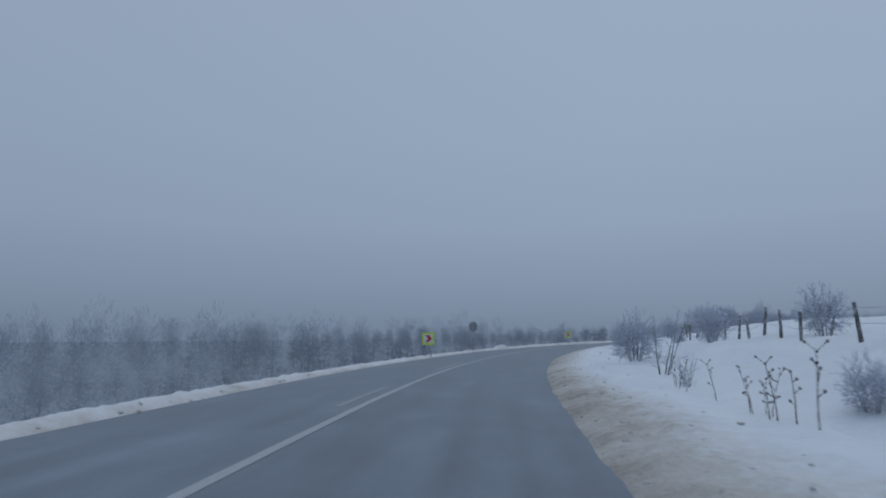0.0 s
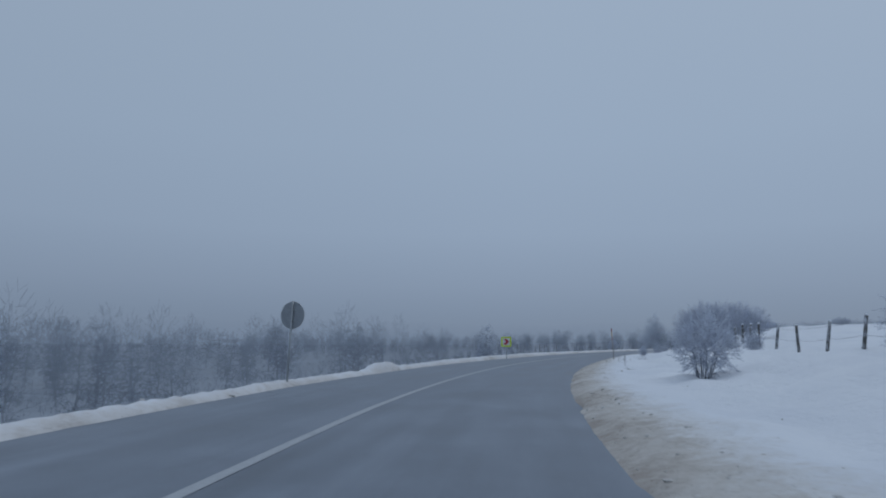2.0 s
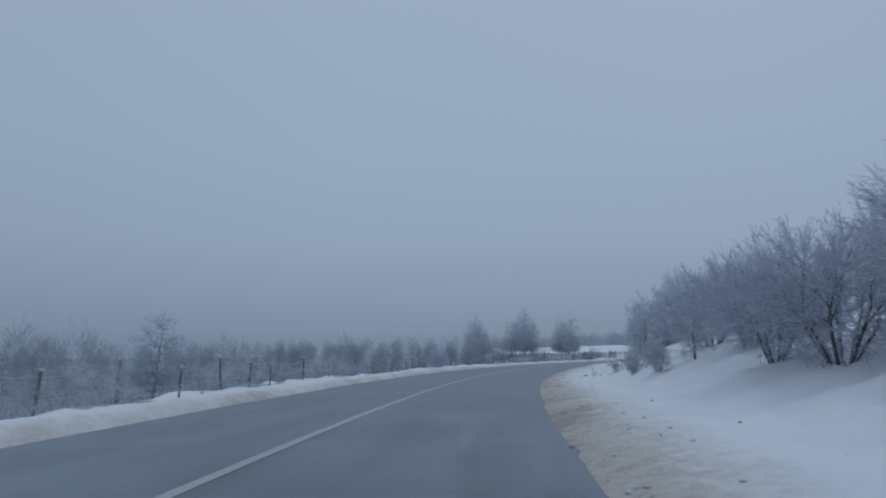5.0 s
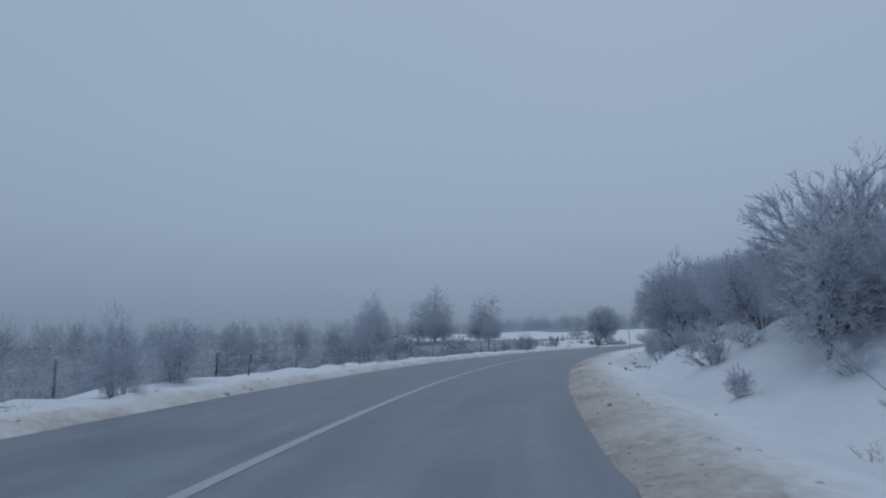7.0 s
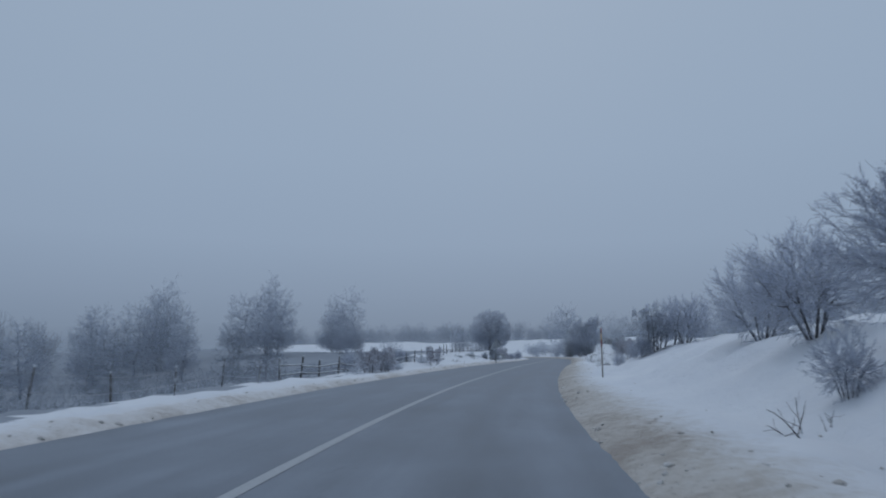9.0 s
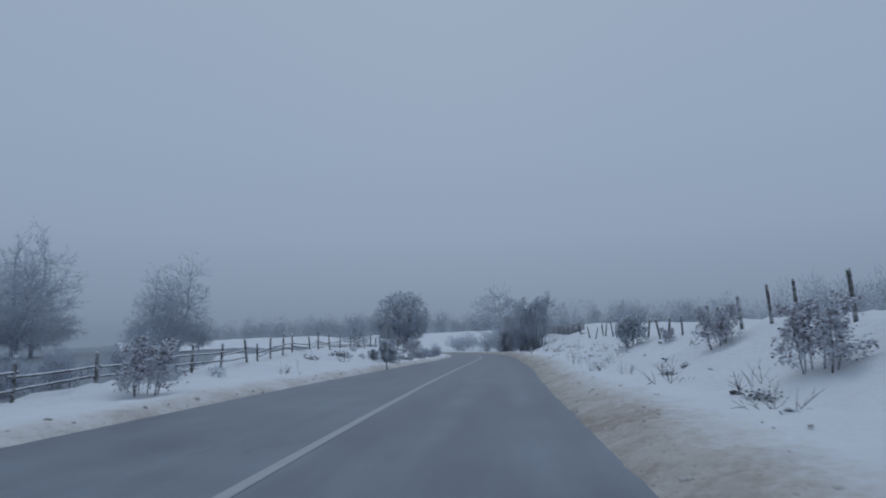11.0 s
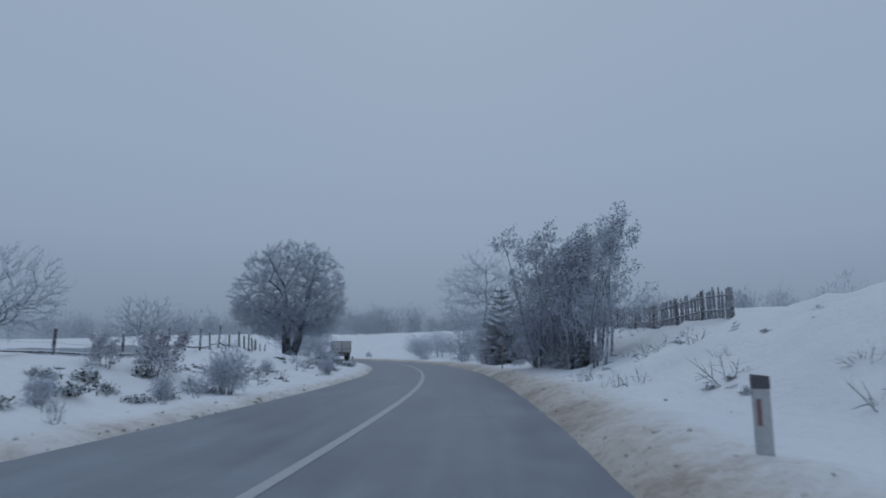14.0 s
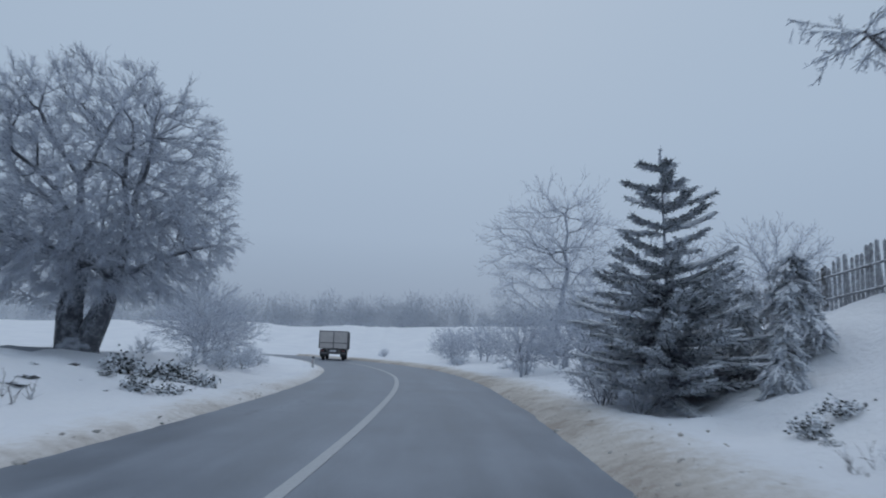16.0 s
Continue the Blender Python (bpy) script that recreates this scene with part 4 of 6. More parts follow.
    tagged(part("bough_mass", tube_mesh("bough_mass", np.array(boughs), BARK, 4), ob), kind="stuff")
    tagged(part("needle_mass", crown_mesh("needle_mass", [np.array(sprays), np.array(needles)], NEEDLE, 0.0, 0.011), ob), kind="stuff")
    tagged(part("snow_load", tube_mesh("snow_load", np.array(loads), SNOW, 5), ob, "snow lying along the boughs"), kind="stuff")
    return ob


def put_copies(proto, spots, sizes=(0.85, 1.15), seed=1):
    """Stand the prototype on the first spot and copies of it on the others. A spot is s, d and perhaps a size."""
    rng = np.random.RandomState(seed)
    for i, spot in enumerate(spots):
        size = spot[2] if len(spot) > 2 else rng.uniform(*sizes)
        m = stand(spot[0], spot[1], -0.05, rng.uniform(0, 360), rng.normal(0, 2), rng.normal(0, 2), size)
        if i == 0:
            proto.matrix_basis, first = m, size
        else:
            copy_thing(proto, m @ Matrix.Diagonal((1 / first, 1 / first, 1 / first, 1)))


make_big_tree(stand(275.6, -7.8, -0.1))

# right-hand thicket beside the bend
put_copies(make_leafy(21, 5.6, 6, "leafy_tree", "young tree with withered brown leaves under snow", LEAF, 0.09, 2300, (1, 11), "tree", "thicket trees", TWIG_DARK, BARK_RIME),
           [(255.6, 6.1, 1.12), (253.4, 7.4, 1.05), (258.0, 6.5, 0.9), (252.2, 6.7, 0.95)], seed=3)
put_copies(make_leafy(22, 6.0, 3, "leafy_tree", "tall young tree with a few withered leaves", LEAF, 0.085, 1300, (1, 6), "tree", "thicket trees", TWIG_DARK, BARK_RIME),
           [(249.8, 7.0, 0.95), (252.0, 7.4, 1.15), (254.6, 7.4, 1.08), (258.8, 7.4, 0.9), (251.2, 7.6, 1.05), (253.3, 7.0, 1.12), (256.4, 7.6, 1.0)], seed=4)
put_copies(make_shrub(23, 3.2, 13, (6, 34), "thicket_shrub", "dense thicket of bare frosted stems", twig=TWIG_DARK, least=0.007),
           [(256.6, 6.1), (254.6, 6.4, 0.9), (258.4, 6.4), (255.4, 6.9), (257.4, 7.2), (259.6, 7.1, 0.9), (270.8, 6.2, 0.45), (270.2, 5.8, 0.4), (268.6, 6.0, 0.35), (271.6, 6.9, 0.6), (272.4, 6.4, 0.5)], seed=5)
put_copies(make_conifer(31, 5.5, 2.3, "fir_tree", "dark green fir with snow on its boughs", snow=1.7), [(269.4, 6.95, 0.95)], seed=6)
put_copies(make_conifer(32, 1.8, 0.95, "young_fir", "low snow-laden young fir on the bank", 0.6, 0.35), [(268.9, 9.2, 1.2), (270.4, 9.0, 1.0), (267.4, 8.1, 0.7)], seed=7)
put_copies(make_conifer(34, 2.3, 1.0, "young_fir", "shaggy dark young fir among bare stems", 0.9, 0.08, 0.45), [(252.4, 7.0, 0.85), (253.4, 6.6, 0.7), (254.2, 6.9, 0.6)], seed=66)
put_copies(make_leafy(33, 1.25, 9, "evergreen_shrub", "dark rounded evergreen bush with snow on top", NEEDLE, 0.10, 2800, (0, 13)), [(218.6, -4.75, 1.0), (220.6, -6.0, 0.5)], seed=8)

put_copies(make_leafy(35, 2.1, 6, "shaggy_evergreen", "shaggy dark evergreen with snow on its sprays", NEEDLE, 0.12, 3600, (3, 26), "conifer"), [(209.9, 8.1, 0.72)], seed=67)

# tree whose bough reaches out above the verge
bough_tree = crown_tree(48, "leaning_tree", "leaning roadside tree with a long snow-laden bough", "thicket trees", 60, 1.1, 4.95, 4.7, 4.45,
                        [(1.6, 0.6, -0.3, -1), (1.55, 0.6, 1.2, 0), (1.3, 0.4, 2.4, 1), (0.8, 0.2, 4.0, 2), (-0.2, 0, 4.7, 3), (-1.2, 0, 4.85, 4), (1.5, 0.6, 3.8, 2), (1.6, 0.7, 5.4, 6)],
                        BARK, TWIG, 5, 0.22, 0.010, 0.006, 2.8, 0.2, 0.012, 0.2, 0.7, 0.25)
bough_tree.matrix_basis = stand(264.2, 7.7, -0.05)

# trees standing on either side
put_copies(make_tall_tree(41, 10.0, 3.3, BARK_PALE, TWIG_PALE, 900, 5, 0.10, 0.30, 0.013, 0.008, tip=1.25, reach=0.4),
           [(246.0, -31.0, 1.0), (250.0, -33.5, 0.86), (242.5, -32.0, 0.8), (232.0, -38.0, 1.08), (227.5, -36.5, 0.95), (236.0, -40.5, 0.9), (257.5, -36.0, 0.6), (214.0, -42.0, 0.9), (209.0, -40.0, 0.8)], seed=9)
put_copies(make_tall_tree(46, 10.4, 3.9, BARK_PALE, TWIG_PALE, 700, 5, 0.12, 0.55, 0.012, 0.009, "tall many-limbed bare tree grey with frost and painted haze", reach=0.45), [(293.0, 12.2, 1.1)], seed=20)
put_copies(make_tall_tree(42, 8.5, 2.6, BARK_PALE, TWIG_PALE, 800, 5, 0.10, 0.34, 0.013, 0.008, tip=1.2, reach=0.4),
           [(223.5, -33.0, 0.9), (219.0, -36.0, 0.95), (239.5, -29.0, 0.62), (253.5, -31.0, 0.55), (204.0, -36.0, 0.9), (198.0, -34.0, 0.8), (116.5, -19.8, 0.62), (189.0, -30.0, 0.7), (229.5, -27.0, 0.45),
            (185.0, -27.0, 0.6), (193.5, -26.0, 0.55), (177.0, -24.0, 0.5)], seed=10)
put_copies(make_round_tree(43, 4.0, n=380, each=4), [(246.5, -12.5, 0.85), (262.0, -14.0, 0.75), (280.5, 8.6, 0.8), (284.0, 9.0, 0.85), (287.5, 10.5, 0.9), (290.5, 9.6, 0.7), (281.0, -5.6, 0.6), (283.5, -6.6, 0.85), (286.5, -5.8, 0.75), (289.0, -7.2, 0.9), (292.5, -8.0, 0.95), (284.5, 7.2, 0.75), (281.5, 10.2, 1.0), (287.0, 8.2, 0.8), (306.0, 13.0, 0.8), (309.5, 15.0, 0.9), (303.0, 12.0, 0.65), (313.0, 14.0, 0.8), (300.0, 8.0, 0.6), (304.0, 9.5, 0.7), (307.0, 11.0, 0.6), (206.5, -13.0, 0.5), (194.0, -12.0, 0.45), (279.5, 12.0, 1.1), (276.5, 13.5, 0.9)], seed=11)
put_copies(make_round_tree(44, 3.7, False, "bank_tree", "many-stemmed bare tree on the snowy bank", 1100, 0.64, 6, 0.03, 0.5, 10),
           [(148.0, 8.8, 1.0), (144.4, 9.4, 0.76), (151.4, 8.4, 0.9), (140.2, 9.8, 0.70), (136.5, 9.4, 0.66), (154.5, 9.4, 0.85), (133.2, 9.8, 0.66), (131.0, 10.0, 0.95), (158.5, 9.4, 0.75)], seed=12)
put_copies(make_round_tree(45, 3.1, False, "bank_tree", "low bare tree on the snowy bank", 850, 0.62, 6, 0.03, 0.48, 9, TWIG_CREST),
           [(93.0, 10.4, 1.1), (96.5, 9.2, 1.0), (84.5, 12.8, 0.8), (88.5, 10.6, 0.6), (99.5, 9.0, 0.85), (104.0, 9.8, 1.0), (110.0, 10.0, 1.05), (116.0, 10.2, 1.05), (127.5, 9.4, 0.72), (128.6, 11.4, 0.6), (125.0, 11.5, 0.65), (129.6, 8.8, 0.7),
            (163.0, 9.0, 0.8), (168.0, 9.5, 0.8), (182.0, 9.8, 0.8), (98.0, 12.0, 1.0)], seed=13)
put_copies(make_tall_tree(47, 4.0, 1.05, BARK, TWIG, 300, 5, 0.06, 0.45, 0.010, 0.0048, "young bare tree with snow along its twigs", reach=0.35), [(121.8, 8.4, 0.95), (106.5, 8.6, 0.8), (84.0, 10.2, 0.6), (128.3, 8.2, 0.8)], seed=19)
put_copies(make_shrub(58, 2.0, 5, (2, 16), "slender_shrub", "slender bare stems with frosted twigs", twig=TWIG_DARK, least=0.004,
                      spec=[(7, 0.32, (45, 35), 0.15, 7, 0.05, 0.01, 0.6), (4, 0.5, (45, 40), 0.2, 2, 0.12, 0.0, 0.7), (0, 0, (0, 0), 0, 1, 0.1, -0.02, 1)]),
           [(18.3, 6.4, 1.0), (202.3, 5.3, 0.3), (202.6, 5.5, 0.22), (235.9, -3.95, 0.3), (236.2, -4.1, 0.26), (239.6, -4.1, 0.3), (241.0, -4.0, 0.32), (14.8, 6.1, 0.45), (15.4, 6.3, 0.4), (240.2, 5.05, 0.26), (240.9, 4.95, 0.2), (244.6, 5.15, 0.24)], seed=58)

put_copies(make_tall_tree(49, 5.0, 2.1, BARK_MIST, TWIG_MIST, 330, 4, 0.06, 0.45, 0.022, 0.010, "broad rimed tree greyed with painted haze"),
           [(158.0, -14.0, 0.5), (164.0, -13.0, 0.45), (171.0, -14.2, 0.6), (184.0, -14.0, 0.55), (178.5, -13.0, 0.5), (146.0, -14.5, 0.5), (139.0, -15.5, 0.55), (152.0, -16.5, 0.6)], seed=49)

# shrubs
put_copies(crown_tree(51, "bare_shrub", "bare twiggy shrub rimed with frost", "frosted shrubs", 520, 0.85, 1.85, 0.95, 0.12,
                      [(0, 0, -0.15, -1)] + [(0.16 * math.cos(k * 0.5), 0.16 * math.sin(k * 0.5), 0.0, 0) for k in range(13)] + [(0.34 * math.cos(k * 0.5), 0.34 * math.sin(k * 0.5), 0.6 + 0.06 * (k % 4), k + 1) for k in range(13)],
                      BARK_RIME, TWIG_BANK, 4, 0.22, 0.0065, 0.0038, 2.6, 0.45, 0.010, 0.2, 0.5, spread=0.3, category="shrub", masses=("stem_mass", "twig_mass")),
           [(73.8, 6.2, 0.35), (75.8, 7.0, 0.4), (52.2, 6.9, 1.0), (36.0, 9.8, 0.45), (26.0, 6.7, 1.05), (23.5, 12.6, 0.95), (8.7, 6.85, 0.4), (47.6, 10.2, 0.8), (30.2, 10.4, 0.9), (62.5, 10.4, 0.49), (66.0, 10.0, 0.49), (70.5, 9.4, 0.52), (73.5, 10.0, 0.52),
            (89.5, 7.0, 0.39), (128.5, 6.6, 0.33), (134.0, 7.4, 0.45), (138.0, 7.6, 0.45), (149.5, 7.2, 0.45), (107.0, 7.4, 0.59), (110.5, 6.9, 0.45), (118.5, 7.6, 0.36),
            (115.0, 8.2, 0.65), (158.0, 7.4, 0.59), (184.6, 7.6, 0.49), (183.0, 6.6, 0.39), (191.0, -9.8, 0.59), (193.0, -10.5, 0.65), (195.0, -10.0, 0.59), (197.5, -10.6, 0.65), (199.5, -9.9, 0.52), (189.0, -10.4, 0.65), (202.0, -10.8, 0.59), (187.0, -9.9, 0.65), (204.6, -11.0, 0.52), (182.6, 7.8, 0.59), (183.6, 8.0, 0.59), (130.2, -6.4, 0.8), (126.7, -5.5, 0.75), (242.9, -4.0, 0.7), (257.7, -3.8, 0.5), (231.6, -4.2, 0.4), (234.6, -4.6, 0.45), (240.6, -4.6, 0.33), (245.2, -5.0, 0.42), (237.4, -5.2, 0.33), (251.6, -5.3, 0.33)], seed=14)
put_copies(crown_tree(52, "low_shrub", "low spreading shrub white with frost", "frosted shrubs", 140, 0.85, 1.15, 0.45, 0.05, [(0, 0, -0.1, -1), (0.15, 0.1, 0.05, 0), (-0.15, 0.05, 0.05, 0), (0.0, -0.18, 0.05, 0)],
                      BARK, TWIG, 3, 0.26, 0.009, 0.0045, 2.4, 0.2, 0.009, 0.22, 0.5, category="shrub", masses=("stem_mass", "twig_mass")),
           [(37.5, 7.0, 0.29), (33.6, 6.6, 0.32), (31.5, 6.3, 0.35), (9.0, 7.4, 0.41), (45.0, 9.0, 0.35), (128.2, -6.3, 0.41), (130.8, -6.8, 0.55), (131.4, -7.4, 0.46), (146.5, -6.2, 0.46),
            (152.0, -7.0, 0.41), (137.0, -7.4, 0.35), (183.0, -6.3, 0.49), (184.5, -6.0, 0.55), (186.0, -6.5, 0.52), (188.2, -7.0, 0.46), (181.0, -6.4, 0.52), (178.5, -6.5, 0.52), (198.2, -7.8, 0.64),
            (146.0, 7.5, 0.7), (143.5, 7.9, 0.64), (148.5, 7.6, 0.64), (140.0, 8.3, 0.64), (137.0, 8.1, 0.64), (152.0, 7.3, 0.58), (133.5, 8.2, 0.58), (155.0, 7.9, 0.58), (127.0, 8.0, 0.52), (262.6, 6.5, 0.29), (261.6, 5.9, 0.2), (259.9, 6.8, 0.29), (195.2, -6.9, 0.46), (201.0, -7.4, 0.41), (224.5, -8.3, 0.35), (223.0, -8.0, 0.29), (215.5, -6.6, 0.41), (219.8, -6.7, 0.29), (242.6, -4.7, 0.43), (258.8, -5.2, 0.41), (260.5, -5.8, 0.41),
            (91.0, -10.0, 0.52), (94.0, -11.5, 0.52), (279.4, -4.6, 0.64), (282.0, -4.5, 0.78), (284.6, -4.7, 0.81), (287.4, -4.6, 0.7), (279.5, -5.6, 0.58), (281.5, -5.2, 0.64), (283.5, -5.6, 0.58), (278.0, -6.8, 0.52), (286.0, -5.0, 0.46), (274.9, -4.9, 0.29), (297.5, 7.4, 0.64), (299.5, 8.0, 0.58),
            (302.0, 9.6, 0.64), (289.5, 8.6, 0.58), (293.0, 9.2, 0.64), (286.5, 8.0, 0.52), (316.0, -4.0, 0.7), (320.0, -6.0, 0.75), (318.0, 9.5, 0.58), (322.0, 12.0, 0.64)], seed=15)
put_copies(make_leafy(53, 1.7, 6, "leafy_shrub", "shrub with russet leaves capped with snow", LEAF_RED, 0.085, 2000, (4, 26)),
           [(143.9, 7.9, 0.68), (144.9, 7.6, 0.51), (197.4, 8.0, 0.7), (190.9, 7.5, 0.82), (194.1, -5.9, 0.85), (181.4, -5.7, 0.75), (182.3, -6.1, 0.8), (183.4, -6.2, 0.7), (180.4, -6.3, 0.8), (185.0, -6.8, 0.6), (259.2, -4.1, 0.42), (230.0, -4.4, 0.5), (221.0, -6.3, 0.34), (232.5, -4.9, 0.38), (203.5, 8.2, 0.34), (243.9, -6.3, 0.75), (245.3, -6.9, 0.55), (242.4, -6.9, 0.5)], seed=16)
put_copies(make_leafy(54, 2.9, 9, "leafy_shrub", "tall dense shrub with withered leaves", LEAF, 0.09, 2600, (1, 16)), [(182.8, 8.4, 0.85), (183.6, 8.8, 0.75)], seed=17)
put_copies(make_shrub(55, 0.65, 6, (10, 50), "dead_brush", "dead weeds poking out of the snow", twig=STALK, least=0.004,
                      spec=[(5, 0.5, (45, 40), 0.3, 4, 0.12, 0.0, 0.6), (0, 0, (0, 0), 0, 2, 0.15, -0.04, 1)], group="dead weeds"),
           [(188.7, 5.9), (191.5, 6.6), (194.0, 5.8), (196.0, 6.3), (199.5, 6.0), (202.7, 5.7), (205.0, 6.4), (202.0, 5.6), (207.0, 6.9), (210.5, 6.2), (214.0, 7.0), (218.0, 6.6), (222.0, 7.2),
            (229.0, 6.3), (226.0, 7.4), (240.6, 5.6), (243.8, 5.4), (262.6, 6.0), (261.5, 6.6), (71.0, 6.2), (62.5, 5.5), (35.0, 7.4), (38.0, 8.0), (27.0, 7.8), (121.0, 7.0), (116.5, 5.6), (123.0, 6.4),
            (157.0, 6.4), (143.0, 7.9), (222.6, -4.9), (224.6, -5.2), (226.4, -5.6), (229.5, -4.9), (233.6, -5.2), (237.0, -4.8), (239.5, -5.4), (246.5, -4.4), (249.5, -5.0), (252.0, -4.8), (256.0, -4.9),
            (264.0, -5.0), (267.5, -4.7), (124.0, -5.2), (127.0, -5.0), (140.0, -5.4), (211.0, -7.0), (213.0, -6.2), (205.0, -6.4), (240.0, 7.2), (238.0, 6.4), (236.0, 7.6), (242.6, 7.6), (245.5, 7.4), (246.8, 8.4), (249.0, 7.8), (248.2, 9.6), (234.0, 6.6), (231.5, 7.4), (227.5, 6.6), (220.0, 7.9), (215.5, 7.9), (208.8, 7.4), (244.6, 5.5), (247.9, 5.6)], (0.5, 1.1), 18)
put_copies(make_shrub(57, 1.35, 16, (25, 72), "sprawling_shrub", "long bare stems bent down by snow", least=0.007,
                      spec=[(4, 0.35, (30, 25), 0.3, 7, 0.05, -0.03, 0.6), (3, 0.5, (40, 35), 0.2, 2, 0.1, 0.0, 0.7), (0, 0, (0, 0), 0, 1, 0.1, -0.03, 1)]),
           [(122.0, 7.0, 1.0), (224.2, -4.7, 0.6), (134.3, 7.5, 0.9), (111.0, 7.2, 0.8), (144.3, 7.2, 0.7)], seed=57)


def make_mat(seed, wide, high):
    """Low evergreen leaves under a cap of snow."""
    rng = np.random.RandomState(seed)
    spots = crown_points(rng, 320, wide, high, high * 0.35, 0.0, 0.3, 0.6)
    pos, parent, load = join_twigs(spots[:40], [(0, 0, -0.08, -1), (0, 0, 0.04, 0)], 0.2)
    live = np.arange(len(pos))[parent >= 0]
    rows = np.concatenate([pos[parent[live]], pos[live], np.full((len(live), 2), 0.006)], 1)
    ob = thing("low_evergreen", Matrix.Identity(4), "low dark evergreen brush half buried in snow", "shrub", "low evergreens on the banks")
    tagged(part("stem_mass", tube_mesh("stem_mass", rows, BARK, 4), ob), kind="stuff")
    v, q = leaf_quads(rng, spots, 0.085, 0.03)
    tagged(part("foliage", quads_mesh("foliage", v, q, LEAF_DARK), ob), kind="stuff")
    return ob


def place_mats():
    rng = np.random.RandomState(191)
    spots = [(190.5, 6.4, 0.6), (264.2, 6.5, 0.6), (265.2, 7.6, 0.75), (263.7, 6.45, 0.3), (263.6, -5.5, 0.8), (266.4, -5.2, 0.7), (270.7, -3.4, 0.8), (272.4, -5.2, 1.2), (273.2, -4.9, 1.3), (273.6, -4.4, 1.2), (273.3, -3.9, 1.2), (272.8, -3.4, 1.0), (274.2, -4.6, 1.1), (211.4, -7.4, 1.0), (214.8, -6.8, 1.1)]
    for _ in range(60):
        s = rng.uniform(226, 274)
        spots.append((s, float(edge_left(s)) - rng.uniform(1.5, 4.3), rng.uniform(0.35, 0.9)))
    for _ in range(30):
        s = rng.uniform(238, 266)
        spots.append((s, float(edge_left(s)) - rng.uniform(1.8, 4.0), rng.uniform(0.3, 0.75)))
    spots = [p for p in spots if not (244 < p[0] < 262 and p[1] < 0)]
    for _ in range(14):
        s = rng.uniform(192, 240)
        spots.append((s, float(edge_right(s)) + rng.uniform(2.6, 5.2), rng.uniform(0.22, 0.45)))
    for _ in range(30):
        s = rng.uniform(234, 252)
        spots.append((s, float(edge_right(s)) + rng.uniform(2.6, 6.5), rng.uniform(0.15, 0.4)))
    put_copies(make_mat(192, 0.55, 0.34), spots[::2], seed=193)
    put_copies(make_mat(194, 0.42, 0.42), spots[1::2], seed=195)


place_mats()


# ---------------------------------------------------------------- misty woodland beyond the left-hand bank
def build_woods():
    rng = np.random.RandomState(77)
    spots_a, spots_b = [], []
    for _ in range(150):
        s, d = rng.uniform(-2, 182), -13.5 - 36 * rng.uniform(0, 1) ** 0.9
        s = s + 4.5 * math.sin(s * 6.283 / 17) * (1 if s < 125 else 0)
        if s > 60:
            d -= min(6.0, (s - 60) * 0.15)
        size = rng.uniform(0.55, 1.0) * (0.45 if s < 45 else 0.8 if s < 110 else 0.36)
        (spots_a if rng.rand() < 0.5 else spots_b).append((s, d, size))
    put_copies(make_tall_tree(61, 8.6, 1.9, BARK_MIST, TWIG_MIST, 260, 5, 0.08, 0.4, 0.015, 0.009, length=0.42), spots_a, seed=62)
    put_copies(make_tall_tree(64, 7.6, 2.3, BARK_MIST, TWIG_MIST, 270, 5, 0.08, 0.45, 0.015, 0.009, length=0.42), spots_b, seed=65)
    rows = []
    for _ in range(9000):
        s, d = rng.uniform(-12, 205), -5.8 - 34 * rng.uniform(0, 1) ** 1.3
        if s > 84:
            d -= 2.4 if s < 176 else 4.0
        x, y = plan(s, d)
        z = float(ground_z(s, d))
        p = np.array([float(x), float(y), z - 0.05])
        high = rng.uniform(0.35, 1.0) * min(1.0, 0.45 + (-d - 5) * 0.06)
        for _ in range(5):
            w = np.array([rng.normal(0, 0.45), rng.normal(0, 0.45), 1.0])
            q = p + w / np.linalg.norm(w) * high * rng.uniform(0.5, 1.0)
            rows.append((*p, *q, 0.02, 0.01))
            for _ in range(2):
                u = rng.uniform(0.4, 0.9)
                a = p * (1 - u) + q * u
                rows.append((*a, *(a + rng.normal(0, 0.14, 3) + np.array([0, 0, 0.12])), 0.01, 0.01))
    v, q = ribbons(rng, np.array(rows), 0.010)
    tagged(part("undergrowth", quads_mesh("undergrowth", v, q, TWIG_FAR)), "rimed scrub and brush under the trees, haze in its colour", "undergrowth", kind="stuff")


def treetop(rng, x, y, z, tall, n, wide, push):
    """One far tree: a loose oval of rimed twigs round a stem."""
    w = rng.normal(0, 1, (n, 3))
    w *= (rng.uniform(0, 1, (n, 1)) ** 0.4) / np.linalg.norm(w, axis=1, keepdims=True)
    a = np.array([x, y, z + tall * 0.55]) + w * np.array([tall * wide, tall * wide, tall * 0.46])
    b = a + w * push + rng.normal(0, push * 0.65, (n, 3)) + np.array([0, 0, push * 0.7])
    return np.concatenate([np.concatenate([a, b, np.zeros((n, 2))], 1), [(x, y, z - 0.3, x, y, z + tall * 0.8, 0, 0)]])


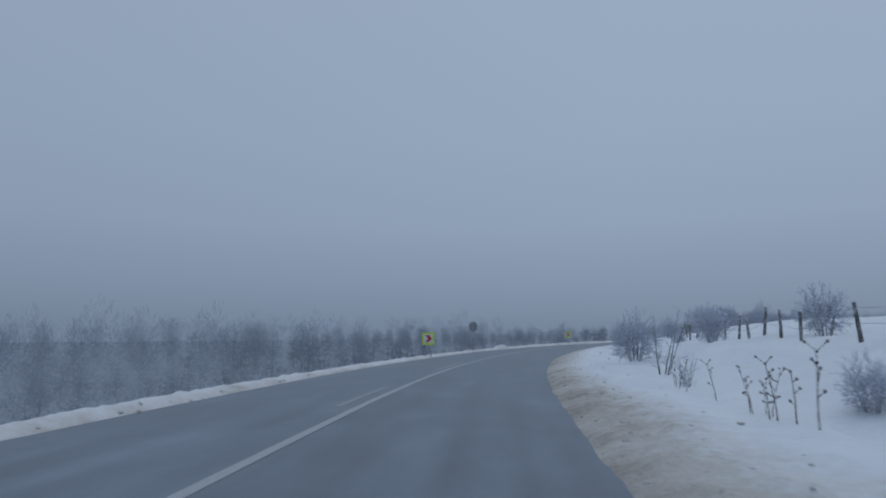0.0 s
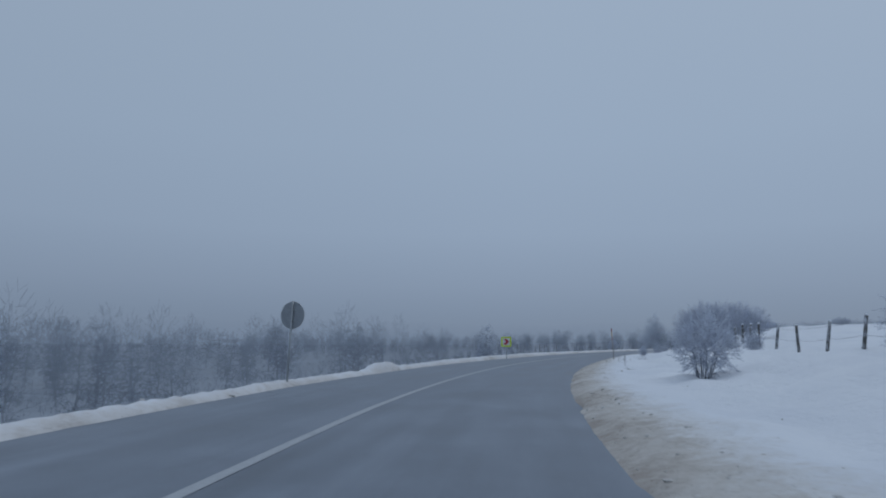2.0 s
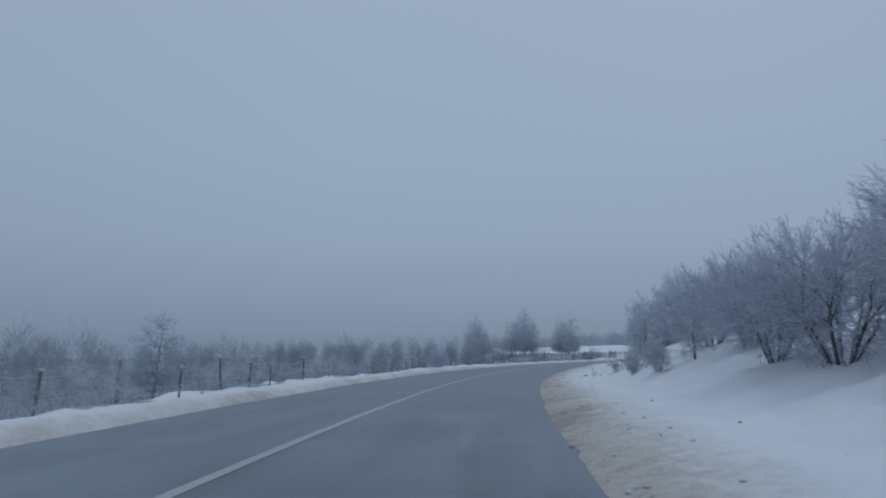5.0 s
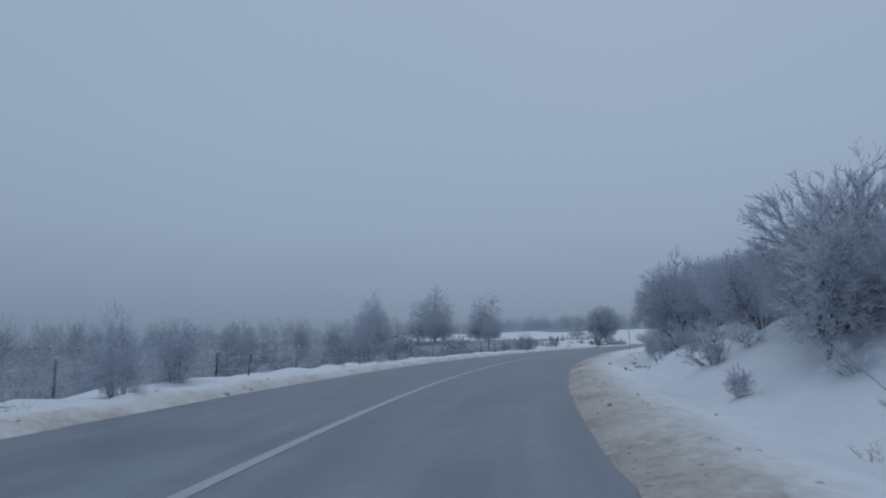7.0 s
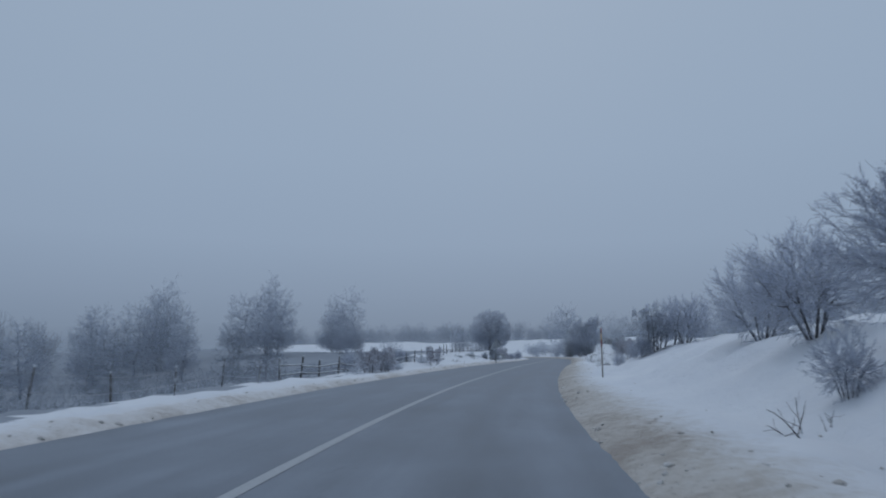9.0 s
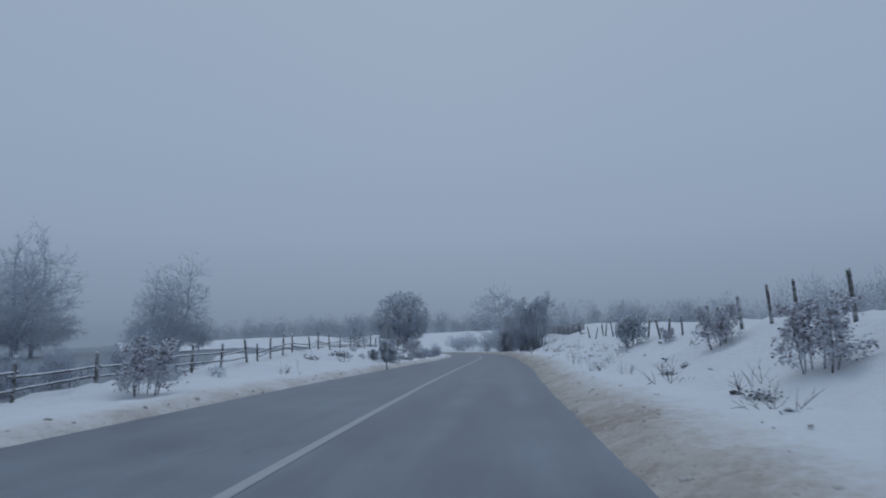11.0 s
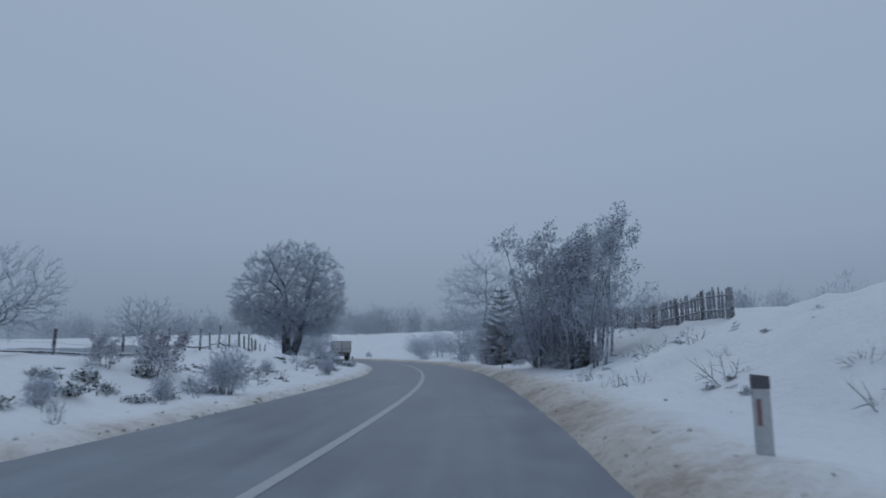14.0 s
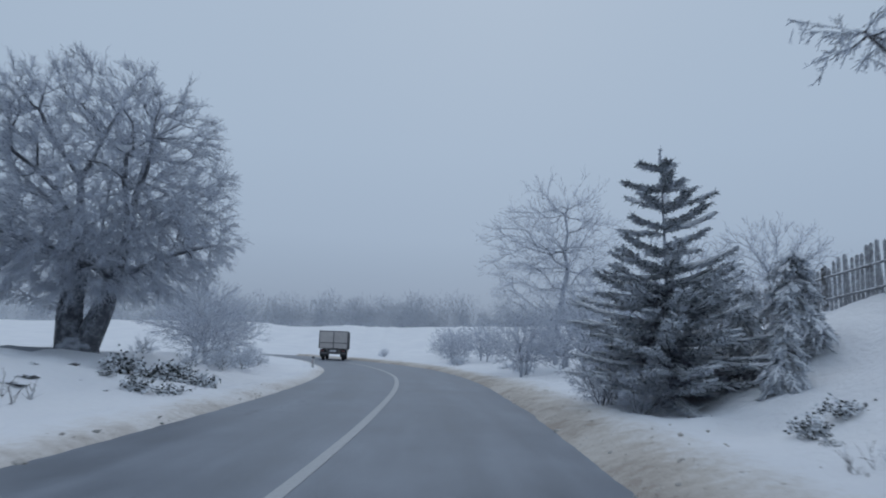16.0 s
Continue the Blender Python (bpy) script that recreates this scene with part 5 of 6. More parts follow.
def build_far_woods():
    """Treetops down the slope, and the wooded hills ahead and beyond the crest."""
    rng = np.random.RandomState(88)
    near, hills = [], []
    for _ in range(620):
        s, d = rng.uniform(-30, 215), -26 - 60 * rng.uniform(0, 1)
        x, y = plan(s, d)
        tall = rng.uniform(4.0, 7.6) * (0.72 if s < 40 else 1.0 if s < 110 else 0.7)
        near.append(treetop(rng, float(x), float(y), float(ground_z(s, d)), tall, 260, 0.2, 0.35))
    for _ in range(420):
        s, d = rng.uniform(180, 330), 52 + 50 * rng.uniform(0, 1)
        x, y = plan(s, d)
        hills.append(treetop(rng, float(x), float(y), float(ground_z(s, d)), rng.uniform(5.5, 9.5), 260, 0.24, 0.42))
    for _ in range(620):
        a, b = rng.uniform(118, 205), rng.uniform(-110, 110)
        x, y = 150 + 0.75 * a + 0.66 * b, 200 + 0.66 * a - 0.75 * b
        hills.append(treetop(rng, x, y, float(hill(x, y)) + 0.5, rng.uniform(6, 9.5), 230, 0.27, 0.5))
    for name, rows, mat, label in (("far_woods", near, TWIG_FAR, "treetops of a rimed wood down the slope, haze painted in"), ("hill_woods", hills, TWIG_HILL, "rimed woods on the hills beyond the fields, haze painted in")):
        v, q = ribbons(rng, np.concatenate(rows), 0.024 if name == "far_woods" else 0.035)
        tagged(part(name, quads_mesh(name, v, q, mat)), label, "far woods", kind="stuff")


def build_backdrop():
    """A glowing ring, fog painted as emission, that closes the view far off on all sides."""
    m = bpy.data.materials.new("distant_fog_glow")
    m.use_nodes = True
    nt = m.node_tree
    nt.nodes.clear()
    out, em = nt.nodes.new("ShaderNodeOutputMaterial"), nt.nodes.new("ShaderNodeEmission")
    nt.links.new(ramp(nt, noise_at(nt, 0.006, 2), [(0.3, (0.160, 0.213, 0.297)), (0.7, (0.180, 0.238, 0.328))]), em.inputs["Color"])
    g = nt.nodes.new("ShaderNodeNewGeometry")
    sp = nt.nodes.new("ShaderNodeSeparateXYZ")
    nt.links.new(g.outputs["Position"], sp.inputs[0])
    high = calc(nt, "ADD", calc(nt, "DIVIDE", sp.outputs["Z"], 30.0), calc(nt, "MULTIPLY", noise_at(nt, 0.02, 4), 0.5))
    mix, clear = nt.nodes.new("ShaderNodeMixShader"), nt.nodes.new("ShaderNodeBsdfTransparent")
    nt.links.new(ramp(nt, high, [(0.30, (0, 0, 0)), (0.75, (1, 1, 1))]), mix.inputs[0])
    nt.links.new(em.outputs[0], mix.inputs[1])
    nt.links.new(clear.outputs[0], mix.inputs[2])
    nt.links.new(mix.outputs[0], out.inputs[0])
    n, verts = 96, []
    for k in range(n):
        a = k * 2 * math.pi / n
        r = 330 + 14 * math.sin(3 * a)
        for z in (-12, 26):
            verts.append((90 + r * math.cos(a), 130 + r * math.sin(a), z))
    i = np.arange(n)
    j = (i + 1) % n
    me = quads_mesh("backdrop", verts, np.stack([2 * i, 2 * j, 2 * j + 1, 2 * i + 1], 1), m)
    tagged(part("backdrop", me), "glowing grey ring painted as fog closing the distance", "backdrop", kind="structure")


build_woods()
build_far_woods()
build_backdrop()


# ---------------------------------------------------------------- fences
def post_mesh(seed, high, r):
    rng = np.random.RandomState(seed)
    bm = bmesh.new()
    vs = cyl_bm(bm, (0, 0, -0.3), (0, 0, high), r * 1.1, r * 0.9, 9)
    for v in vs:
        if v.co.z > high - 0.01:
            v.co.z += rng.uniform(-0.03, 0.04)
        v.co.x += rng.uniform(-0.007, 0.007)
        v.co.y += rng.uniform(-0.007, 0.007)
    return bm_mesh("post", bm, POST)


def cap_mesh(r):
    bm = bmesh.new()
    bmesh.ops.create_icosphere(bm, subdivisions=2, radius=1.0, matrix=Matrix.Diagonal((r * 1.05, r * 1.05, 0.035, 1)))
    return bm_mesh("snow_cap", bm, SNOW, True)


def beam_mesh(name, a, b, r, mat, sides=6, sag=0.0, n=4):
    a, b = np.array(a), np.array(b)
    t = np.linspace(0, 1, n + 1)[:, None]
    p = a * (1 - t) + b * t
    p[:, 2] -= sag * 4 * (t * (1 - t))[:, 0]
    v, q = tubes(p[:-1], p[1:], np.full(n, r), np.full(n, r), sides)
    return quads_mesh(name, v, q, mat, True)


def build_fence(name, label, spots, high, r, seed, rails=(), wires=(), lean=7.0):
    """Posts at the spots; rails and wires run from post to post."""
    rng = np.random.RandomState(seed)
    x, y, z = at(*spots[0])
    fence = thing(name, Matrix.Translation((x, y, z)), label, "fence")
    meshes, cap = [post_mesh(seed + k, high, r) for k in range(4)], cap_mesh(r)
    tops = []
    for s, d in spots:
        p = at(s, d) - Vector((x, y, z))
        tall = rng.uniform(0.85, 1.12)
        tilt = pose(*p, rng.normal(0, lean), rng.normal(0, lean), rng.uniform(0, 360)) @ Matrix.Diagonal((1, 1, tall, 1))
        ob = part("post", meshes[rng.randint(4)], fence)
        ob.matrix_basis = tilt
        c = part("snow_cap", cap, ob)
        c.matrix_basis = Matrix.Translation((0, 0, high + 0.005))
        tops.append((p, tilt))
    for (p0, m0), (p1, m1) in zip(tops, tops[1:]):
        if (p1 - p0).length > 7:
            continue
        for h in rails:
            a, b = m0 @ Vector((r, 0, high * h)), m1 @ Vector((r, 0, high * h))
            a.z += rng.uniform(-0.06, 0.06)
            b.z += rng.uniform(-0.06, 0.06)
            part("rail", beam_mesh("rail", a - (b - a) * 0.06, b + (b - a) * 0.06, 0.035, RAIL, 6, rng.uniform(0, 0.04)), fence)
        for h in wires:
            a, b = m0 @ Vector((0, 0, high * h)), m1 @ Vector((0, 0, high * h))
            part("wire", beam_mesh("wire", a, b, 0.006, WIRE, 3, rng.uniform(0.01, 0.05)), fence)


build_fence("post_fence", "old wooden post and wire fence on the snowy field",
            [(s, 11.2) for s in (5, 9.5, 13, 17.8, 21.7, 23.5, 25.3, 27.3, 28.9, 31.5, 35, 40, 43.8, 45.9, 50.4, 52.9, 55.8, 58.8, 62.1, 65.4, 67.3, 70.4, 73.9)], 1.0, 0.052, 101, wires=(0.45, 0.85), lean=4)
build_fence("post_fence", "leaning wooden fence posts above the snow bank", [(75.8, 9.0), (79.4, 9.6), (83.4, 10.4), (86.8, 10.8)], 1.1, 0.045, 105, wires=(0.5,))
build_fence("post_fence", "row of leaning wooden posts on the bank crest",
            [(s, 9.2 + 0.15 * math.sin(s * 3)) for s in (182.7, 186.4, 189.6, 191.6, 193.2, 195.6, 197.0, 198.6, 200.5, 202.0, 205.2, 206.9, 208.6, 211.6, 215.0, 217.3, 219.3, 221.1, 223.5, 225.2, 229.3, 233.0, 237.5)], 0.92, 0.043, 109, lean=9)
build_fence("wire_fence", "thin wooden posts with wire along the roadside",
            [(90.4, -5.6), (92.6, -5.6), (95.0, -5.7), (98.0, -6.0), (101.0, -6.4), (103.5, -6.7), (105.8, -7.0), (109, -7.0), (112, -7.0), (115.5, -7.0), (117.2, -7.0), (118.6, -7.0), (121.5, -6.9), (125.8, -7.4), (127.6, -7.6),
             (129.4, -7.6), (131.5, -7.4), (133.5, -7.2), (135.1, -7.0), (138.5, -6.9), (142.6, -6.6), (144.1, -6.4), (145.3, -6.4), (148, -6.8), (151.2, -7.2), (154, -7.4), (157, -7.6), (160, -7.8), (163, -8), (166, -8.1), (169, -8.2), (172, -8.3)],
            0.92, 0.03, 113, wires=(0.4, 0.85), lean=4)
build_fence("rail_fence", "weathered rail fence with snow on its poles",
            [(174, -8.3), (176.5, -8.4), (179, -8.5), (182, -8.6), (185, -8.7), (187.7, -8.8), (190.5, -8.8), (193.4, -8.6), (196.2, -8.5), (199, -8.6), (202, -8.8), (204.8, -9), (207.4, -9)], 0.95, 0.05, 117, rails=(0.3, 0.62), lean=4)
build_fence("rail_fence", "weathered pole fence along the top of the bank",
            [(s, -9.0 - 0.5 * min(1, max(0, (s - 220) / 15))) for s in (208.6, 210.2, 211.9, 213.4, 216.6, 218.2, 221.0, 224, 227.5, 231, 234, 236.7)], 1.0, 0.042, 121, rails=(0.32, 0.5), lean=4)
build_fence("rail_fence", "low pole fence half buried in snow on the bank",
            [(s, -8.3 - 0.09 * max(0, 249 - s) - 1.2 * min(1, max(0, (s - 262) / 8))) for s in (236.7, 238.4, 240.2, 243.4, 246.6, 249.5, 251.2, 252.9, 254.2, 255.4, 257.2, 259.05, 260.2, 261.2, 263.0, 265.6, 268.4, 270.2, 272.2, 274.4)], 0.86, 0.042, 125, rails=(0.22,), wires=(0.5, 0.85), lean=3)


def build_picket_fence():
    rng = np.random.RandomState(131)
    o = at(246, 12)
    fence = thing("picket_fence", Matrix.Translation(o), "grey weathered picket fence on the snowy slope", "fence")
    shapes = []
    for k in range(4):
        w, hgt = rng.uniform(0.048, 0.062), rng.uniform(1.05, 1.2)
        tip = rng.uniform(0.03, 0.08)
        v, f = ngon_prism([(-w, -0.1), (w, -0.1), (w, hgt - tip), (rng.uniform(-0.02, 0.02), hgt), (-w, hgt - tip * 0.7)], 0.022)
        shapes.append(mesh_from("picket", v, f, PICKET))
    thick = post_mesh(140, 1.15, 0.06)
    s, k = 249.8, 0
    last = None
    while s < 284:
        p = at(s, 12) - o
        turn = -math.degrees(float(heading(s)))
        if k % 16 == 0:
            ob = part("post", thick, fence)
            ob.matrix_basis = pose(p.x, p.y, p.z, rng.normal(0, 2), rng.normal(0, 2), turn)
            if last:
                for h in (0.35, 0.9):
                    part("rail", beam_mesh("rail", last + Vector((0, 0, h)), p + Vector((0, 0, h)), 0.032, PICKET), fence)
            last = p
        ob = part("picket", shapes[rng.randint(4)], fence)
        ob.matrix_basis = pose(p.x, p.y, p.z + 0.04, rng.normal(0, 1.5), rng.normal(0, 2.5), turn + 90) @ Matrix.Translation((0, -0.05, 0))
        s += rng.uniform(0.135, 0.175)
        k += 1


build_picket_fence()


# ---------------------------------------------------------------- road signs and poles
def plate(name, w, h, z, y, thick, mat, parent, corner=0.04):
    pts = []
    for cx, cz, a0 in ((w / 2 - corner, -h / 2 + corner, -90), (w / 2 - corner, h / 2 - corner, 0), (-w / 2 + corner, h / 2 - corner, 90), (-w / 2 + corner, -h / 2 + corner, 180)):
        for k in range(5):
            a = radians(a0 + k * 22.5)
            pts.append((cx + corner * math.cos(a), z + cz + corner * math.sin(a)))
    v, f = ngon_prism(pts, thick)
    return part(name, mesh_from(name, [(x, yy + y, zz) for x, yy, zz in v], f, mat), parent)


def post(parent, x, y, z0, z1, r=0.03, mat=None, name="post"):
    bm = bmesh.new()
    cyl_bm(bm, (x, y, z0), (x, y, z1), r, r, 12)
    return part(name, bm_mesh(name, bm, mat or GREY, True), parent)


def chevron_sign(s, d, low, posts, turn):
    """Square board that points to the right; its face looks back along the road."""
    sign = thing("chevron_sign", stand(s, d, 0, turn), "fluorescent yellow bend marker board with a red chevron", "road sign", "chevron signs")
    z = low + 0.38
    board = plate("board", 0.78, 0.74, z, 0, 0.02, YELLOW, sign)
    plate("inner_panel", 0.56, 0.53, z, -0.013, 0.006, WHITE, board, 0.02)
    v, f = ngon_prism([(-0.22, z + 0.21), (0.02, z + 0.21), (0.24, z), (0.02, z - 0.21), (-0.22, z - 0.21), (0.0, z)], 0.006)
    part("chevron", mesh_from("chevron", [(x, y - 0.019, q) for x, y, q in v], f, RED), board, "red chevron")
    back = plate("back_plate", 0.78, 0.74, z, 0.013, 0.006, SIGN_BACK, board)
    for x in posts:
        post(sign, x, 0.045, -0.5, z + 0.3)
        for h in (0.2, -0.2):
            bm = bmesh.new()
            box_bm(bm, x - 0.05, x + 0.05, 0.015, 0.085, z + h - 0.02, z + h + 0.02, 0.006)
            part("clamp", bm_mesh("clamp", bm, GREY), sign)
    return sign


chevron_sign(38.6, -4.4, 0.74, (-0.14, 0.14), -4)
chevron_sign(81.3, -3.95, 1.0, (0.0,), -4)


def round_sign(s, d):
    sign = thing("round_sign", stand(s, d, 0, -10, 0, 2.2), "grey back of a round road sign on a thin post", "road sign")
    bm = bmesh.new()
    cyl_bm(bm, (0, -0.006, 1.95), (0, 0.006, 1.95), 0.385, 0.385, 40)
    part("disc", bm_mesh("disc", bm, SIGN_BACK), sign)
    bm = bmesh.new()
    ring = [(0.385 * math.cos(a), -0.004, 1.95 + 0.385 * math.sin(a)) for a in np.linspace(0, 2 * math.pi, 33)]
    v, q = tubes(np.array(ring[:-1]), np.array(ring[1:]), np.full(32, 0.010), np.full(32, 0.010), 6)
    bm.free()
    part("rim", quads_mesh("rim", v, q, GREY, True), sign)
    post(sign, 0, -0.035, -0.5, 2.36, 0.028)
    for h in (1.8, 2.1):
        bm = bmesh.new()
        box_bm(bm, -0.14, 0.14, -0.03, -0.008, h - 0.02, h + 0.02, 0.005)
        part("bracket", bm_mesh("bracket", bm, GREY), sign)


round_sign(50.6, -4.57)


def warning_sign(s, d):
    sign = thing("triangular_sign", stand(s, d, 0, -18, 0, 0.8), "grey back of a triangular warning sign on a post", "road sign")
    side, z0 = 1.06, 1.72
    hgt, c, pts = side * 0.866, 0.05, []
    for (cx, cz), a0 in (((side / 2 - c * 1.73, z0 + c), -90), ((0, z0 + hgt - 2 * c), 30), ((-side / 2 + c * 1.73, z0 + c), 150)):
        for k in range(6):
            a = radians(a0 + k * 24)
            pts.append((cx + c * math.cos(a), cz + c * math.sin(a)))
    v, f = ngon_prism(pts, 0.014)
    part("panel", mesh_from("panel", v, f, SIGN_BACK), sign)
    ring = np.array([(x, -0.004, z) for x, z in pts + pts[:1]])
    v, q = tubes(ring[:-1], ring[1:], np.full(len(pts), 0.011), np.full(len(pts), 0.011), 6)
    part("rim", quads_mesh("rim", v, q, GREY, True), sign)
    post(sign, 0, -0.045, -0.5, z0 + hgt - 0.12, 0.034)
    for h in (z0 + 0.15, z0 + 0.45):
        bm = bmesh.new()
        box_bm(bm, -0.16 + 0.1 * (h - z0), 0.16 - 0.1 * (h - z0), -0.04, -0.009, h - 0.02, h + 0.02, 0.005)
        part("bracket", bm_mesh("bracket", bm, GREY), sign)


warning_sign(213.2, -3.82)


def banded_pole(s, d, high, bands, r, label, lean=(0, 0)):
    """Bands: (from, to, material) in shares of the height."""
    pole = thing("snow_pole", stand(s, d, 0, 0, *lean), label, "snow pole")
    for a, b, mat in bands:
        bm = bmesh.new()
        cyl_bm(bm, (0, 0, a * high - (0.4 if a == 0 else 0)), (0, 0, b * high), r, r * 0.97, 12)
        part("pole" if a == 0 else "band", bm_mesh("band", bm, mat, True), pole)
    bm = bmesh.new()
    bmesh.ops.create_icosphere(bm, subdivisions=2, radius=1, matrix=Matrix.Translation((0, 0, high)) @ Matrix.Diagonal((r, r, 0.02, 1)))
    part("cap", bm_mesh("cap", bm, bands[-1][2], True), pole)


banded_pole(74.5, 4.45, 1.9, ((0, 0.63, POLE_WOOD), (0.63, 0.75, RED_FADED), (0.75, 0.89, AMBER), (0.89, 1, RED_FADED)), 0.030,
            "tall snow pole with red and yellow bands at its top", (1, -3))
banded_pole(173.4, 5.2, 1.9, ((0, 0.63, POLE_WOOD), (0.63, 0.75, RED_FADED), (0.75, 0.89, AMBER), (0.89, 1, RED_FADED)), 0.030, "slim banded snow pole at the road edge")
banded_pole(259.7, 4.9, 1.35, ((0, 0.8, POLE_WOOD), (0.8, 1, AMBER)), 0.032, "wooden stake with an orange top in the verge", (0, 1))


def delineator(s, d, high, turn=0, up=0.0):
    mark = thing("roadside_marker", stand(s, d, up, turn), "white plastic roadside marker with a grey cap and red reflector", "roadside marker", "roadside markers")
    w = 0.065
    v, f = ngon_prism([(-w, -0.5), (w, -0.5), (w, high - 0.12), (-w, high - 0.12)], 0.06)
    part("body", mesh_from("body", v, f, MARKER), mark)
    v, f = ngon_prism([(-w - 0.003, high - 0.12), (w + 0.003, high - 0.12), (w + 0.003, high - 0.015), (-w - 0.003, high)], 0.066)
    part("cap", mesh_from("cap", v, f, CAP_GREY), mark, "dark grey cap")
    v, f = ngon_prism([(-w + 0.012, high - 0.42), (-w + 0.05, high - 0.42), (-w + 0.05, high - 0.2), (-w + 0.012, high - 0.2)], 0.068)
    part("reflector", mesh_from("reflector", v, f, RED_FADED), mark, "faded red reflector")


delineator(232.4, 4.52, 0.65, 0, 0.06)
delineator(290.5, -2.1, 0.62)


# ---------------------------------------------------------------- the truck ahead
def wheel(x, y, r, parent, name="wheel"):
    bm = bmesh.new()
    cyl_bm(bm, (x - 0.14, y, r), (x + 0.14, y, r), r, r, 24)
    bmesh.ops.bevel(bm, geom=[e for e in bm.edges if e.calc_face_angle(0) > 1], offset=0.04, segments=2, affect="EDGES")
    w = part(name, bm_mesh(name, bm, BLACK, True), parent)
    bm = bmesh.new()
    cyl_bm(bm, (x - 0.15, y, r), (x + 0.15, y, r), r * 0.5, r * 0.5, 16)
    part("rim", bm_mesh("rim", bm, GREY), w)


def build_truck(s, d):
    tarp = paint_material("dusty_tarpaulin", (0.60, 0.565, 0.545), 0.7, 0.25, (0.50, 0.47, 0.455), 0.9)
    grime = paint_material("grimy_underbody", (0.15, 0.15, 0.155), 0.7)
    cream = paint_material("cab_paint", (0.45, 0.44, 0.43), 0.4)
    p = at(s, d)
    p.z = float(level(s)) + 0.03
    truck = thing("truck", pose(*p, 0, 0, -39), "box truck with a dusty pale tarpaulin body", "truck")
    bm = bmesh.new()
    box_bm(bm, -1.18, 1.18, 0, 6.0, 0.95, 2.45, 0.05)
    box = part("cargo_box", bm_mesh("cargo_box", bm, tarp), truck)
    for x in (-1.17, 0, 1.17):
        bm = bmesh.new()
        box_bm(bm, x - 0.035, x + 0.035, -0.025, 0.0, 0.97, 2.43, 0.008)
        part("rear_post", bm_mesh("rear_post", bm, grime), box)
    for z in (0.98, 1.45, 2.41):
        bm = bmesh.new()
        box_bm(bm, -1.19, 1.19, -0.03, -0.004, z - 0.03, z + 0.03, 0.008)
        part("rear_bar", bm_mesh("rear_bar", bm, grime), box)
    for k in range(5):
        for x in (-1.2, 1.2):
            bm = bmesh.new()
            box_bm(bm, x - 0.02, x + 0.02, 0.6 + k * 1.15, 0.68 + k * 1.15, 0.95, 2.42, 0.006)
            part("side_post", bm_mesh("side_post", bm, grime), box)
    bm = bmesh.new()
    box_bm(bm, -0.45, 0.45, 0.1, 7.6, 0.62, 0.98, 0.02)
    part("chassis", bm_mesh("chassis", bm, grime), truck)
    bm = bmesh.new()
    box_bm(bm, -1.1, 1.1, 6.2, 8.0, 0.7, 2.35, 0.14)
    part("cab", bm_mesh("cab", bm, cream), truck)
    bm = bmesh.new()
    box_bm(bm, -1.1, 1.1, -0.05, 0.05, 0.52, 0.66, 0.02)
    part("bumper", bm_mesh("bumper", bm, grime), truck)
    for x in (-0.85, 0.85):
        bm = bmesh.new()
        box_bm(bm, x - 0.13, x + 0.13, -0.075, -0.04, 0.74, 0.83, 0.015)
        part("tail_light", bm_mesh("tail_light", bm, RED_FADED), truck, "red tail light")
        bm = bmesh.new()
        box_bm(bm, x - 0.25, x + 0.25, 0.45, 0.47, 0.28, 0.9, 0.008)
        part("mud_flap", bm_mesh("mud_flap", bm, BLACK), truck)
        for y in (1.2, 6.9):
            wheel(x, y, 0.48, truck)
    bm = bmesh.new()
    box_bm(bm, -0.26, 0.26, -0.08, -0.055, 0.72, 0.84, 0.006)
    part("plate", bm_mesh("plate", bm, WHITE), truck)


build_truck(311.0, 1.9)


# ---------------------------------------------------------------- dry plants, rocks and crumbs
def dry_plant(seed, high):
    """A stiff dead stalk with side arms and seed heads."""
    rng = np.random.RandomState(seed)
    ob = thing("dry_plant", Matrix.Identity(4), "dead brown weed stalk with seed heads in the snow", "dry plant", "dry weed stalks")
    p, w, rows, heads = np.array([0, 0, -0.1]), np.array([rng.normal(0, 0.05), rng.normal(0, 0.05), 1.0]), [], []
    for k in range(6):
        w = w + rng.normal(0, 0.05, 3)
        q = p + w / np.linalg.norm(w) * (high + 0.1) / 6
        rows.append((*p, *q, 0.010 - 0.001 * k, 0.009 - 0.001 * k))
        if k >= 2:
            for _ in range(rng.randint(1, 3)):
                a = rng.uniform(0, 6.28)
                e = q + np.array([math.cos(a) * 0.09, math.sin(a) * 0.09, rng.uniform(0.03, 0.12)]) * rng.uniform(0.5, 1.3)
                rows.append((*q, *e, 0.007, 0.005))
                heads.append(e)
        p = q
    heads.append(p)
    part("stalk", tube_mesh("stalk", np.array(rows), STALK, 5), ob)
    for h in heads:
        bm = bmesh.new()
        bmesh.ops.create_icosphere(bm, subdivisions=1, radius=1, matrix=Matrix.Translation(h) @ Matrix.Diagonal((0.016, 0.016, 0.026, 1)))
        part("seed_head", bm_mesh("seed_head", bm, STALK, True), ob)
    return ob


